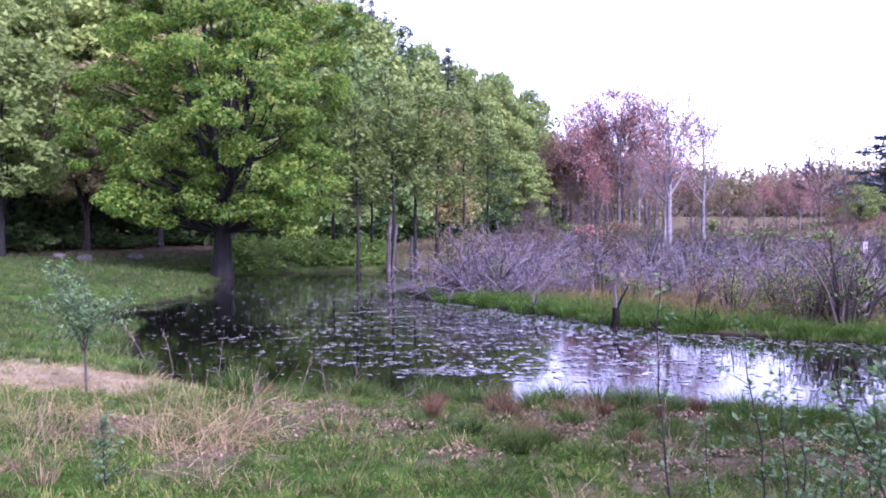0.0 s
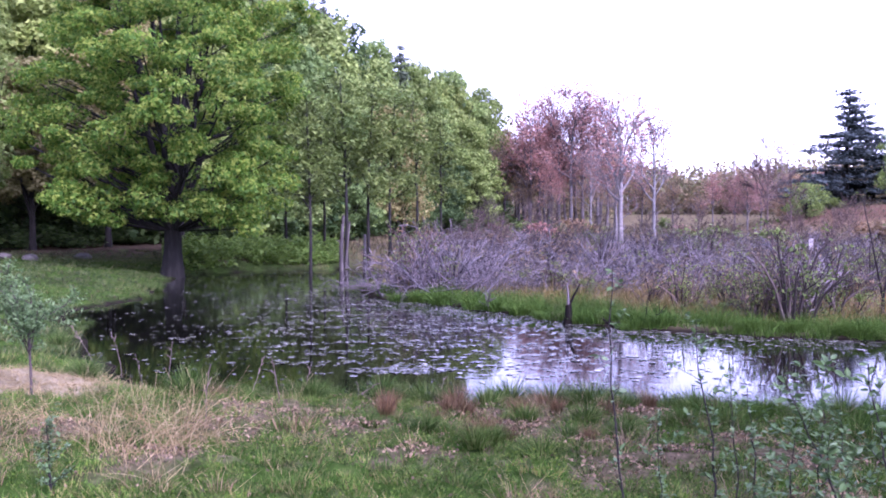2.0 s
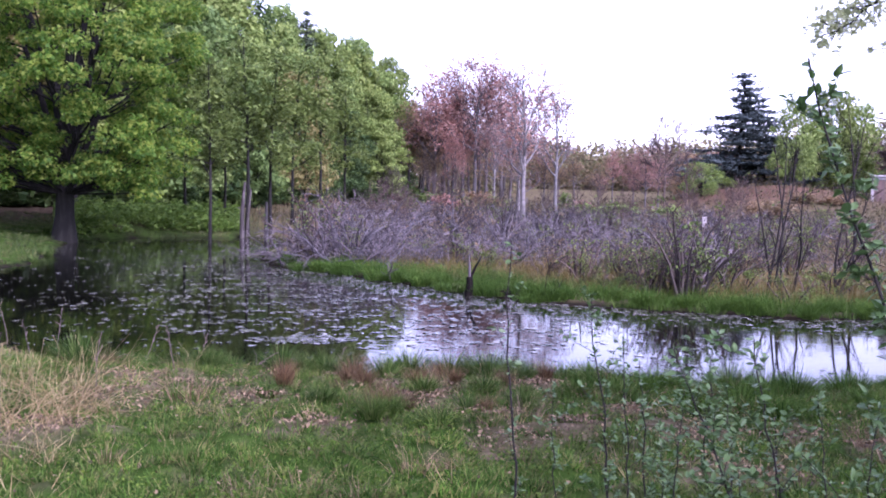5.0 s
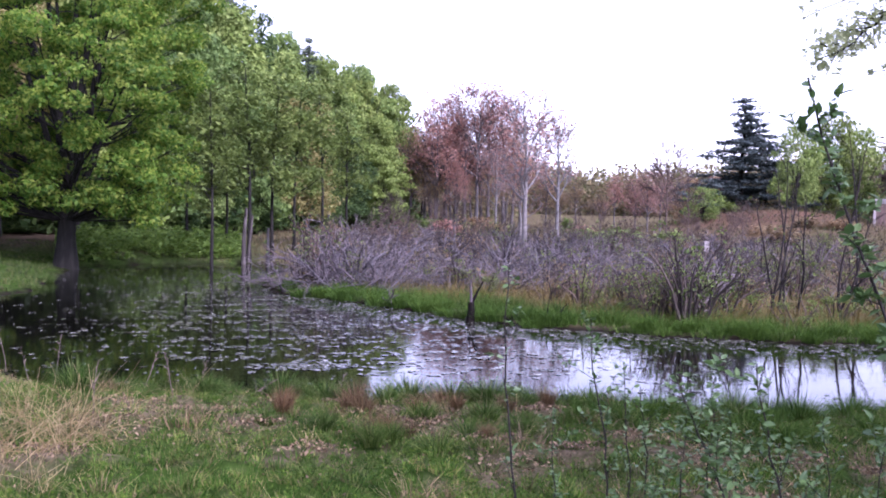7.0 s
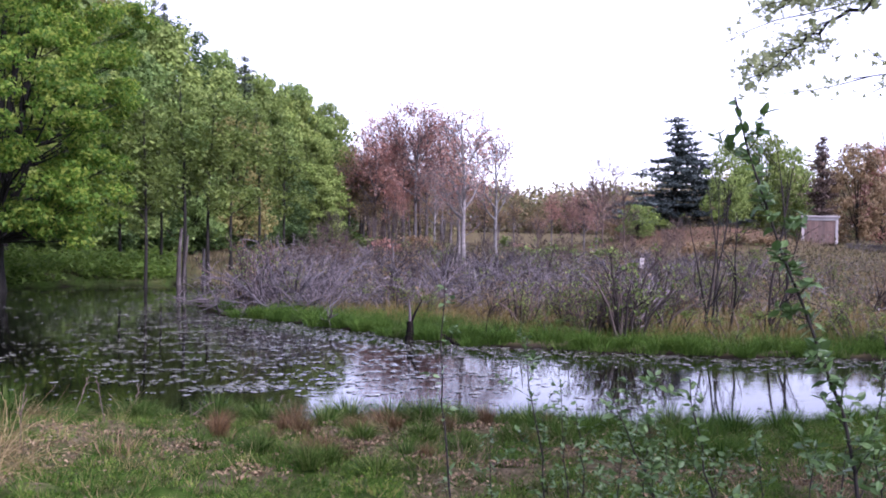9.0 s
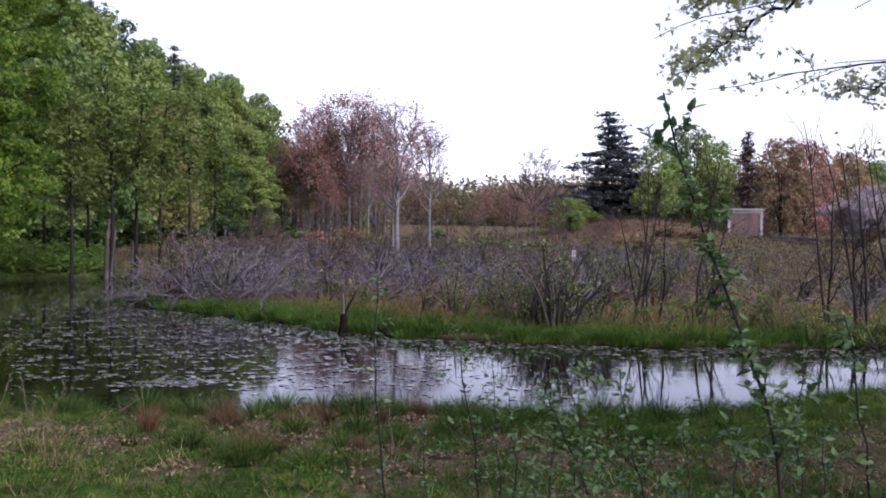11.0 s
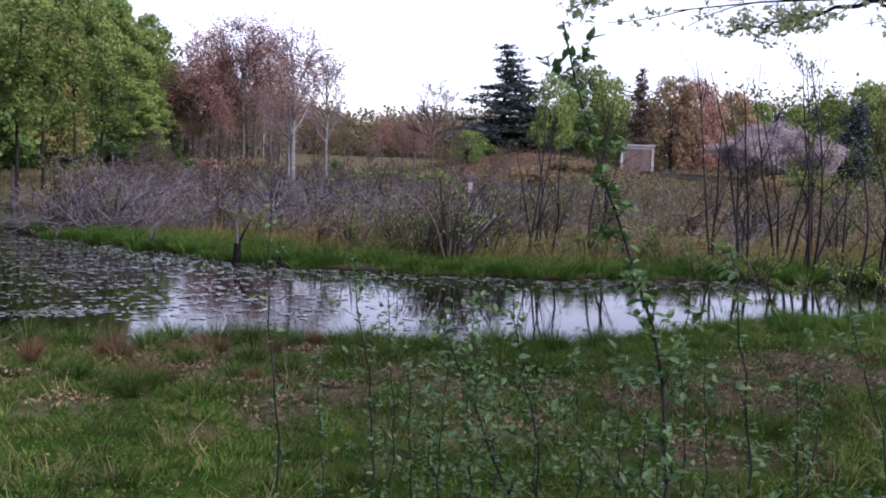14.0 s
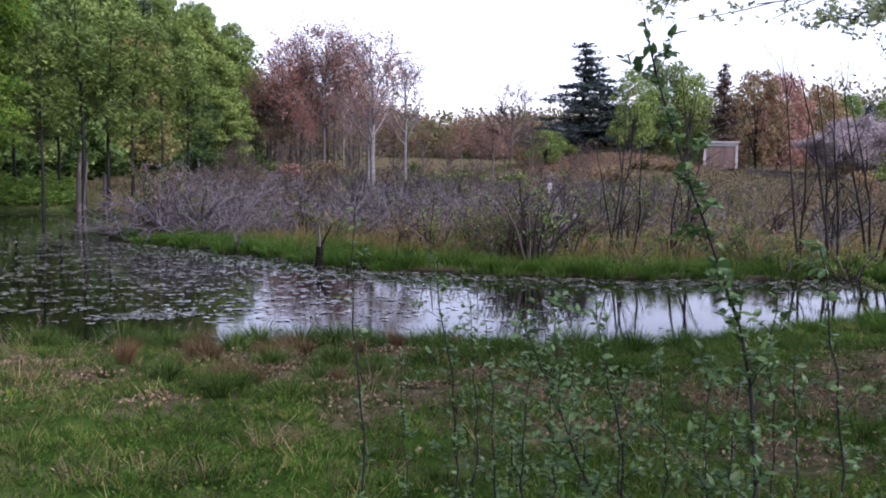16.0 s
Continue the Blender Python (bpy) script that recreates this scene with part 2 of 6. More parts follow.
def shoots(rng, start, way, length, r0, r1, n=5, wob=0.2, lift=0.0):
    """Batches of bending stems: points (count, n, 3) and radii (count, n)."""
    p, d, pts = start.copy(), unit(way), [start]
    step = (np.asarray(length) / (n - 1))[:, None]
    for _ in range(n - 1):
        d = unit(d + rng.normal(0, wob, d.shape) + np.array([0, 0, lift]))
        p = p + d * step
        pts.append(p)
    k = np.linspace(0, 1, n)[None, :]
    return np.stack(pts, 1), np.asarray(r0)[:, None] * (1 - k) + np.asarray(r1)[:, None] * k


def sprout(rng, pts, rad, count, t0, t1, angle, share, spread=12.0, up=0.0):
    """Where and how side shoots leave a batch of stems: start, way, length, radius."""
    many, n, _ = pts.shape
    size = np.linalg.norm(np.diff(pts, axis=1), axis=2).sum(1)
    who = rng.choice(many, count, p=size / size.sum())
    t = t0 + (t1 - t0) * (np.arange(count) + rng.random(count)) / count if many == 1 else rng.uniform(t0, t1, count)
    x = np.clip(t * (n - 1), 0, n - 1.001)
    i, fr = x.astype(int), (x % 1)[:, None]
    start = pts[who, i] * (1 - fr) + pts[who, i + 1] * fr
    axis = unit(pts[who, i + 1] - pts[who, i])
    turn = np.arange(count) * 2.39996 + rng.normal(0, 0.4, count)
    ref = np.where(np.abs(axis[:, 2:3]) > 0.9, np.array([[1.0, 0, 0]]), np.array([[0, 0, 1.0]]))
    a = unit(np.cross(axis, ref))
    b = np.cross(axis, a)
    side = a * np.cos(turn)[:, None] + b * np.sin(turn)[:, None]
    ang = np.radians(angle + rng.normal(0, spread, count))[:, None]
    way = axis * np.cos(ang) + side * np.sin(ang) + np.array([0, 0, up])
    r = rad[who, i] * (1 - fr[:, 0]) + rad[who, i + 1] * fr[:, 0]
    return start, way, size[who] * share * (1.15 - 0.65 * t) * rng.uniform(0.7, 1.25, count), r * 0.62


def tubes(pts, rad, k=5):
    """Round stems for a batch of lines."""
    many, n, _ = pts.shape
    tan = np.gradient(pts, axis=1)
    tan = unit(tan)
    u = unit(np.cross(tan, np.array([0.31, 0.9, 0.17])))
    w = np.cross(tan, u)
    ang = np.arange(k) * 2 * np.pi / k
    ring = u[:, :, None, :] * np.cos(ang)[None, None, :, None] + w[:, :, None, :] * np.sin(ang)[None, None, :, None]
    v = pts[:, :, None, :] + ring * rad[:, :, None, None]
    idx = np.arange(many * n * k).reshape(many, n, k)
    a, b = idx[:, :-1], idx[:, 1:]
    f = np.stack([a, np.roll(a, -1, 2), np.roll(b, -1, 2), b], -1).reshape(-1, 4)
    return v.reshape(-1, 3), f


def leaflets(rng, at, size, flat=0.7, long=0.6):
    """Small pointed leaves: one rhombus each, turned at random and mostly face up."""
    c = len(at)
    nrm = unit(rng.normal(0, 1, (c, 3)) * (1 - flat) + np.array([0, 0, flat]))
    a = unit(np.cross(nrm, rng.normal(0, 1, (c, 3))))
    b = np.cross(nrm, a)
    s = (size * rng.uniform(0.55, 1.35, c))[:, None]
    v = np.stack([at - a * s * 0.5, at + b * s * 0.5 * long - a * s * 0.08, at + a * s * 0.5, at - b * s * 0.5 * long - a * s * 0.08], 1)
    return v.reshape(-1, 3), np.arange(c * 4).reshape(-1, 4)


def leaf_tips(rng, at, size, nrm, long=0.8):
    """Small three-cornered leaves that face about along nrm."""
    c = len(at)
    a = unit(np.cross(nrm, rng.normal(0, 1, (c, 3))))
    b = np.cross(nrm, a)
    s = (size * rng.uniform(0.6, 1.35, c))[:, None]
    v = np.stack([at + a * s * 0.6, at - a * s * 0.4 + b * s * 0.5 * long, at - a * s * 0.4 - b * s * 0.5 * long], 1)
    return v.reshape(-1, 3), np.arange(c * 3).reshape(-1, 3)


def spears(rng, base, tip, width):
    """Short straight grass blades, three corners each, from base to base + tip."""
    c = len(base)
    yaw = rng.uniform(0, 2 * np.pi, c)
    side = np.stack([np.cos(yaw), np.sin(yaw), np.zeros(c)], 1) * (width * rng.uniform(0.6, 1.4, c))[:, None] * 0.5
    v = np.stack([base - side, base + side, base + tip], 1)
    return v.reshape(-1, 3), np.arange(c * 3).reshape(-1, 3)


def along(rng, pts, count, t0=0.2, t1=1.0):
    many, n, _ = pts.shape
    size = np.linalg.norm(np.diff(pts, axis=1), axis=2).sum(1)
    who = rng.choice(many, count, p=size / size.sum())
    x = np.clip(rng.uniform(t0, t1, count) * (n - 1), 0, n - 1.001)
    i, fr = x.astype(int), (x % 1)[:, None]
    return pts[who, i] * (1 - fr) + pts[who, i + 1] * fr


def blades(rng, base, height, width, lean=0.35, way=None, segs=2, even=0.0):
    """Grass blades that taper and bend over: strips of segs quads."""
    c = len(base)
    yaw = rng.uniform(0, 2 * np.pi, c)
    side = np.stack([np.cos(yaw), np.sin(yaw), np.zeros(c)], 1)
    bend = np.stack([-np.sin(yaw), np.cos(yaw), np.zeros(c)], 1) * rng.normal(0, lean, c)[:, None]
    if way is not None:
        bend = bend + way
    h = (height * rng.uniform(0.5 + 0.35 * even, 1.2 - 0.1 * even, c))[:, None]
    w = (width * rng.uniform(0.7, 1.3, c))[:, None]
    rows = []
    for s in range(segs + 1):
        k = s / segs
        mid = base + np.array([0, 0, 1.0]) * h * (k - 0.25 * k * k * np.linalg.norm(bend, axis=1, keepdims=True)) + bend * h * k * k
        rows += [mid - side * w * 0.5 * (1 - 0.88 * k), mid + side * w * 0.5 * (1 - 0.88 * k)]
    v = np.stack(rows, 1)
    m = 2 * (segs + 1)
    f = np.array([[2 * s, 2 * s + 1, 2 * s + 3, 2 * s + 2] for s in range(segs)])
    return v.reshape(-1, 3), (np.arange(c)[:, None, None] * m + f[None]).reshape(-1, 4)


def box(bm, x0, x1, y0, y1, z0, z1, bevel=0.0):
    made = bmesh.ops.create_cube(bm, size=1.0, matrix=Matrix.Translation(((x0 + x1) / 2, (y0 + y1) / 2, (z0 + z1) / 2)) @ Matrix.Diagonal((x1 - x0, y1 - y0, z1 - z0, 1)))
    if bevel:
        es = list({e for v in made["verts"] for e in v.link_edges})
        bmesh.ops.bevel(bm, geom=es, offset=bevel, segments=1, affect="EDGES")
    return bm


# ---- the lie of the land ----
SHORE = [(-6.6, 19.6), (-4.7, 15.2), (-3.3, 13.2), (-2.2, 12.6), (-0.5, 12.2), (0.6, 11.8), (1.7, 11.8), (3.0, 11.7), (4.7, 11.1), (6.2, 10.6),
         (7.3, 11.0), (8.6, 11.5), (11.0, 11.7), (13.8, 11.9), (20, 11.4), (30, 10.5), (32, 15), (22, 15.8), (16.7, 15.9), (13.2, 16.5), (9.6, 17.3),
         (7.8, 17.9), (6.0, 18.9), (4.8, 19.9), (3.6, 21.4), (2.4, 23.2), (1.4, 25.0), (0.6, 26.2), (-0.5, 27.4), (-1.0, 30), (-1.1, 34), (0.3, 37.5),
         (0.4, 40.3), (-1.5, 41.8), (-3.3, 40.7), (-5.3, 40.7), (-7.2, 39.2), (-8.1, 37.2), (-7.9, 33), (-7.3, 28), (-7.9, 25.8), (-7.9, 23.5)]


def smoothed(loop, n=4):
    p = np.array(loop, float)
    a, b, c, d = np.roll(p, 1, 0), p, np.roll(p, -1, 0), np.roll(p, -2, 0)
    out = []
    for t in np.arange(n) / n:
        out.append(0.5 * (2 * b + (c - a) * t + (2 * a - 5 * b + 4 * c - d) * t * t + (3 * b - a - 3 * c + d) * t ** 3))
    return np.stack(out, 1).reshape(-1, 2)


def shore_gap(x, y):
    """Metres to the water's edge, negative over the pond."""
    p = np.stack([x, y], -1).reshape(-1, 2)
    best, inside = np.full(len(p), 1e9), np.zeros(len(p), bool)
    for a, b in zip(POND, np.roll(POND, -1, 0)):
        ab = b - a
        t = np.clip(((p - a) @ ab) / (ab @ ab + 1e-12), 0, 1)
        best = np.minimum(best, ((p - a - t[:, None] * ab) ** 2).sum(1))
        cross = (a[1] > p[:, 1]) != (b[1] > p[:, 1])
        inside ^= cross & (p[:, 0] < (b[0] - a[0]) * (p[:, 1] - a[1]) / (b[1] - a[1] + 1e-12) + a[0])
    return (np.sqrt(best) * np.where(inside, -1, 1)).reshape(np.shape(x))


WAVES = np.random.default_rng(5).uniform(-1, 1, (28, 4))


def rough(x, y, size):
    """Smooth random relief about -1 to 1, with features of that size in metres."""
    out = 0
    for i, (a, b, c, d) in enumerate(WAVES):
        k = (1 + i / 9) / size
        out = out + np.sin((a * x + b * y) * 5 * k + c * 9 + i) * (0.5 + 0.5 * d)
    return out / 4.2


def frayed(loop):
    """The shoreline with small bays and hummocks."""
    x, y = loop.T
    k = 0.12 + 0.2 * np.clip((y - 13) / 3, 0, 1)
    return np.stack([x + k * rough(x, y, 0.7), y + k * rough(x + 60, y, 0.6)], 1)


POND = frayed(smoothed(SHORE, 4))

def step(a, b, x):
    t = np.clip((x - a) / (b - a), 0, 1)
    return t * t * (3 - 2 * t)


def lie(x, y):
    """Ground height and the zones of cover at x, y."""
    x, y = np.asarray(x, float), np.asarray(y, float)
    gap, d, az = shore_gap(x, y), np.hypot(x, y), np.degrees(np.arctan2(x, y))
    marsh = step(-2.5, 0.5, x + 0.10 * (y - 34)) * step(-0.9, 0.4, y - 15.2 + 0.02 * x)
    bank = 0.03 + 0.8 * (1 - np.exp(-np.maximum(gap, 0) / 4.5))
    sod = 0.015 + 0.06 * step(0.0, 0.25, gap) + 0.008 * np.maximum(d - 25, 0) * step(0, 6, gap)
    z = bank * (1 - marsh) + sod * marsh
    z = z + 0.6 * step(50, 82, d) * step(24, 31, az)
    z = z + 2.3 * np.exp(-((x - 39.5) ** 2 + (y - 79) ** 2) / (2 * 6.5 ** 2))
    z = z + 7 * step(60, 130, d) * step(6, -8, az) + 1.0 * step(110, 260, d)
    z = np.where(d > 350, np.minimum(z, 12.0), z)
    z = z + (0.05 * rough(x, y, 2.0) + 0.04 * rough(x, y, 0.6)) * step(0.0, 1.2, gap) * step(300, 60, d)
    z = np.where(gap < 0, np.maximum(-0.55, 0.05 + gap * 0.5), np.maximum(z, 0.02))
    return z, gap, marsh, d, az


def ground_z(x, y):
    return lie(x, y)[0]


def spot(az, d, lift=0.0):
    """The point d metres off at the compass angle az from the camera's place, on the ground."""
    x, y = d * math.sin(radians(az)), d * math.cos(radians(az))
    return Vector((x, y, float(ground_z(np.array([x]), np.array([y]))[0]) + lift))


def polar(az, d, slope):
    """A point at the compass angle az, d metres off, on the sight line of that slope from eye height."""
    return np.array([d * math.sin(radians(az)), d * math.cos(radians(az)), 2.4 + d * slope])


LEAF_PATCHES = [(-6.8, 9.5, 0.6), (-9.6, 10.4, 0.6), (-4.8, 10.0, 0.5), (-2.4, 8.7, 0.5), (3.4, 10.9, 0.6), (4.6, 9.8, 0.5), (6.4, 8.9, 0.55), (9.1, 8.2, 0.45), (11.2, 8.0, 0.45), (0.9, 7.3, 0.4), (14.6, 9.9, 0.6), (-10.6, 8.7, 0.55), (13.0, 6.9, 0.5), (9.3, 9.6, 0.7), (12, 9.8, 0.6), (-14, 7.4, 0.5), (-20, 9, 0.6), (7.7, 8.8, 0.5), (16.3, 7.4, 0.5), (20, 8.4, 0.5), (24, 7.6, 0.6), (29, 8.0, 0.5), (34.4, 7.7, 0.6), (38.9, 8.5, 0.7), (41.8, 9.8, 0.9), (43.2, 10.6, 0.9), (41.3, 7.9, 0.6), (46, 9.6, 1.0), (37, 6.2, 0.6), (26, 6.2, 0.5)]


def sandy(x, y):
    """The pale bare patch beside the willow, 0 to 1."""
    half = np.clip(-3.1 - x, 0.01, 1.0) * 1.7 + 0.01
    return step(1.05, 0.6, np.abs(y - 12.3 - 0.1 * (x + 5)) / half + 0.3 * rough(x, y, 0.7)) * step(-3.2, -3.9, x)


LEAF_SPOTS = [(d * math.sin(radians(a)), d * math.cos(radians(a)), r) for a, d, r in LEAF_PATCHES]


def build_ground():
    rings = np.concatenate([[0.0], np.geomspace(1.0, 10.9, 62), np.arange(11, 29, 0.13), np.geomspace(29.3, 120, 58), np.geomspace(125, 4000, 24)])
    azs = np.concatenate([np.arange(-180, -40, 5.0), np.arange(-40, 62, 0.6), np.arange(62, 180, 5.0)])
    rr, aa = np.meshgrid(rings, np.radians(azs), indexing="ij")
    x, y = rr * np.sin(aa), rr * np.cos(aa)
    z, gap, marsh, d, az = lie(x, y)
    n, k = x.shape
    idx = np.arange(n * k).reshape(n, k)
    f = np.stack([idx[:-1], np.roll(idx, -1, 1)[:-1], np.roll(idx, -1, 1)[1:], idx[1:]], -1).reshape(-1, 4)
    me = mesh_of("ground", np.stack([x, y, z], -1).reshape(-1, 3), f[:, ::-1])
    me.polygons.foreach_set("use_smooth", np.ones(len(me.polygons), dtype=bool))
    patch = rough(x, y, 1.1)
    leaves = np.zeros_like(x)
    for px, py, pr in LEAF_SPOTS:
        leaves = np.maximum(leaves, 0.75 * step(pr * 1.1, pr * 0.3, np.hypot(x - px, y - py) + 0.45 * rough(x, y, 0.5)))
    leaves = np.maximum(leaves, 0.6 * step(0.1, 0.6, rough(x, y, 0.8)) * step(7.6, 9.2, d) * step(0.3, 0.9, gap) * step(-15, -8, az) * step(27, 22, az) * (1 - marsh))
    leaves = np.maximum(leaves, 0.45 * step(0.35, 1.1, patch) * step(20, 12, d) * step(0, 2, gap))
    sand = 0.85 * sandy(x, y) * step(0.2, 0.8, gap)
    duff = step(40, 46, d + 1.2 * patch) * step(-6, -13, az) + step(66, 74, d) * step(8, 3, az)
    heath = np.exp(-((x - 38.5) ** 2 + (y - 78) ** 2) / (2 * 6.0 ** 2)) * 1.4
    # Dark band at the waterline: mud and the painted shade of the undercut bank.
    shaded_mud = np.maximum(step(0.2, 0.05, gap), 0.7 * step(0.35, 0.1, gap))
    for name, vals in (("marsh", np.maximum(marsh, step(60, 90, d) * 0.8)), ("leaves", leaves), ("sand", sand), ("duff", duff), ("heath", heath), ("shaded_mud", shaded_mud)):
        at = me.attributes.new(name, "FLOAT", "POINT")
        at.data.foreach_set("value", np.clip(vals, 0, 1).astype(np.float32).ravel())
    me.materials.append(ground_material())
    return tagged(new("ground", me), "grassy pond bank with marsh and rising meadow beyond", "ground", kind="structure")


build_ground()
wx, wy = np.linspace(-12, 36, 25), np.linspace(8.5, 45, 19)
gx, gy = np.meshgrid(wx, wy, indexing="ij")
wi = np.arange(gx.size).reshape(gx.shape)
wf = np.stack([wi[:-1, :-1], wi[1:, :-1], wi[1:, 1:], wi[:-1, 1:]], -1).reshape(-1, 4)
tagged(part_np("water", (np.stack([gx, gy, np.zeros_like(gx)], -1).reshape(-1, 3), wf), water_material()),
       "still dark pond water mirroring trees and sky", "water", kind="structure")


# ---- floating pads ----
def build_pads():
    rng = np.random.default_rng(11)
    p = rng.uniform((-9, 11), (18, 42), (140000, 2))
    gap = shore_gap(p[:, 0], p[:, 1])
    x, y = p.T
    belt = step(-5.0, -0.6, x + 0.1 * (y - 16) + 0.6 * rough(x, y, 2.0)) * step(5.8, 3.4, x - 0.22 * (y - 16)) * step(13.2, 16.5, y + 0.3 * x) * step(36, 27, y)
    drift = step(-0.05, 0.55, 0.5 * rough(x * 0.6, y * 1.3, 1.6) + 0.6 * rough(x * 0.7 + 30, y * 1.8, 0.7))
    want = belt * drift * 0.95 + 0.1 * step(-0.2, 0.6, rough(x * 0.5, y * 1.5 + 9, 1.0)) * step(9, 5, x)
    want = np.maximum(want, 0.55 * step(-2.2, -0.3, gap + 0.5 * rough(x, y, 0.8)) * step(15, 17.5, y + 0.12 * x) * step(-2.5, 0, x) * step(16, 11, x))
    want = np.maximum(want, 0.95 * step(0.85, 0.5, np.hypot((x - 0.1) / 1.2, (y - 14.7) / 0.6)))
    keep = (gap < -0.1) & (rng.random(len(p)) < want)
    p = p[keep]
    k = 8
    c = len(p)
    ang = np.arange(k)[None] * 2 * np.pi / k + rng.uniform(0, 6, (c, 1))
    r = (0.018 + 0.07 * rng.random((c, 1)) ** 1.8) * rng.uniform(0.65, 1.2, (c, k))
    r[:, 0] *= 0.35
    v = np.stack([p[:, :1] + r * np.cos(ang), p[:, 1:] + r * np.sin(ang), 0.006 + rng.uniform(0, 0.006, (c, 1)) + 0.004 * np.sin(ang * 2)], -1)
    ob = part_np("lily_pads", (v.reshape(-1, 3), np.arange(c * k).reshape(c, k)), PAD, smooth=False)
    tagged(ob, "scattered floating lily pads on dark water, sky sheen put into their pale colour", "lily pads", kind="stuff")


build_pads()


# ---- trees ----
def broadleaf(seed, name, h, r, levels, leaf_n, leaf_size, leaf_spread, bark, leaf, lean=(0, 0), wob=0.05, flat=0.75, trunk_top=0.85, k0=9, leaf_from=2, fine=0.005, spread=12.0):
    """A tree: tapered trunk with limbs, branches and twigs, and a crown of single leaves. levels: (count, t0, t1, angle, share, n, wob, lift)."""
    rng = np.random.default_rng(seed)
    root = new(name)
    p, q = shoots(rng, np.array([[0.0, 0, -0.15]]), np.array([[lean[0], lean[1], 1.0]]), [h * trunk_top], [r], [r * 0.18], 9, wob, 0.03)
    q[0, 0] *= 1.35
    vfs, batches = [tubes(p, q, k0)], [(p, q)]
    for i, (count, t0, t1, angle, share, n, wb, lift) in enumerate(levels):
        s, d, l, rr = sprout(rng, *batches[-1], count, t0, t1, angle, share, spread)
        b = shoots(rng, s, d, l, np.maximum(rr, fine * 1.4), np.maximum(rr * 0.25, fine), n, wb, lift)
        vfs.append(tubes(*b, (6, 4, 3, 3)[i]))
        batches.append(b)
    part_np("trunk", join(*vfs), bark, root)
    if leaf_n:
        pools = [b[0] for b in batches[leaf_from:]]
        share = [leaf_n // len(pools)] * len(pools)
        at = np.concatenate([along(rng, pl, sh, 0.25) for pl, sh in zip(pools, share)])
        at = at + rng.normal(0, 1, at.shape) * np.array(leaf_spread)
        at = at[at[:, 2] > 0.3]
        nrm = unit(rng.normal(0, 1, at.shape) * (1.2 - flat) + np.array([0, 0, flat]))
        part_np("crown", leaf_tips(rng, at, leaf_size, nrm), leaf, root, smooth=False)
    return root


def crown_tree(seed, name, h, r, wide, low, plates, per, plate_r, leaf_size, bark, leaf, limbs=9, tilt=(0.15, 0.5), flat=0.5, taper=0.2, fork=(0.14, 0.4), lobe=0.16, twiggy=True, up=0.45, hollow=0.22, crowd=1.0):
    """A full-crowned tree: a bole that parts into rising limbs, a branch to every spray, and the sprays of leaves in uneven tiers round the crown."""
    rng = np.random.default_rng(seed)
    root = new(name)
    p, q = shoots(rng, np.array([[0.0, 0, -0.2]]), np.array([[0.0, 0, 1.0]]), [h * 0.86], [r], [r * taper * 0.5], 12, 0.02, 0.03)
    q = np.maximum(q, 0) * (1 - np.linspace(0, 1, 12)[None]) ** 0.35 + 0.01
    q[0, 0] *= 1.3
    t = np.linspace(*fork, limbs)
    i = (t * 11).astype(int)
    fr = (t * 11 % 1)[:, None]
    s = p[0][i] * (1 - fr) + p[0][i + 1] * fr
    yaw = np.arange(limbs) * 2.39996 + rng.normal(0, 0.3, limbs)
    lean = rng.uniform(*tilt, limbs)
    limb = shoots(rng, s, np.stack([np.cos(yaw) * lean, np.sin(yaw) * lean, np.ones(limbs)], 1), h * rng.uniform(0.5, 0.72, limbs), np.full(limbs, r * 0.42), np.full(limbs, r * 0.06), 12, 0.05, 0.02)
    k = ((np.arange(plates) + rng.random(plates)) / plates) ** crowd
    z = low + (h - low) * k
    yaw = np.arange(plates) * 2.39996 + rng.normal(0, 0.35, plates)
    bulge = 1 + lobe * np.sin(yaw * 3 + 5 * k + seed) + rng.normal(0, 0.09, plates)
    rad = wide * np.sin(np.pi * (0.16 + 0.78 * k ** 0.9)) ** 0.65 * bulge * np.sqrt(rng.uniform(hollow, 1.0, plates))
    mid = np.stack([rad * np.cos(yaw), rad * np.sin(yaw), z - 0.25 * rad * rng.uniform(0, 0.6, plates)], 1)
    mid[:, 2] = np.maximum(mid[:, 2], low * 0.8)
    nodes = np.concatenate([p[0][3:], limb[0].reshape(-1, 3)])
    thick = np.concatenate([q[0][3:], limb[1].ravel()])
    gap = mid[:, None, :] - nodes[None]
    flatgap = np.hypot(gap[..., 0], gap[..., 1])
    cost = flatgap + np.abs(gap[..., 2] - 0.45 * flatgap) * 1.2
    who = cost.argmin(1)
    a = nodes[who]
    ts = np.linspace(0, 1, 6)[None, :, None]
    bend = (mid - a) * np.array([0.55, 0.55, 0.35]) + rng.normal(0, 0.08, mid.shape)
    br = a[:, None] * (1 - ts) ** 2 + 2 * ts * (1 - ts) * (a + bend)[:, None] + ts ** 2 * mid[:, None]
    r0 = np.minimum(thick[who] * 0.6, 0.012 + 0.008 * np.linalg.norm(mid - a, axis=1))
    br_r = r0[:, None] * np.linspace(1, 0.3, 6)[None]
    pr = plate_r * rng.uniform(0.65, 1.3, plates)
    tw = np.repeat(np.arange(plates), 4)
    yt = rng.uniform(0, 6.28, len(tw))
    twigs = shoots(rng, br[tw, 4], np.stack([np.cos(yt), np.sin(yt), rng.uniform(-0.1, 0.5, len(tw))], 1), pr[tw] * 0.8, r0[tw] * 0.35, r0[tw] * 0.15, 3, 0.15)
    fine = [tubes(*twigs, 3)] if twiggy else []
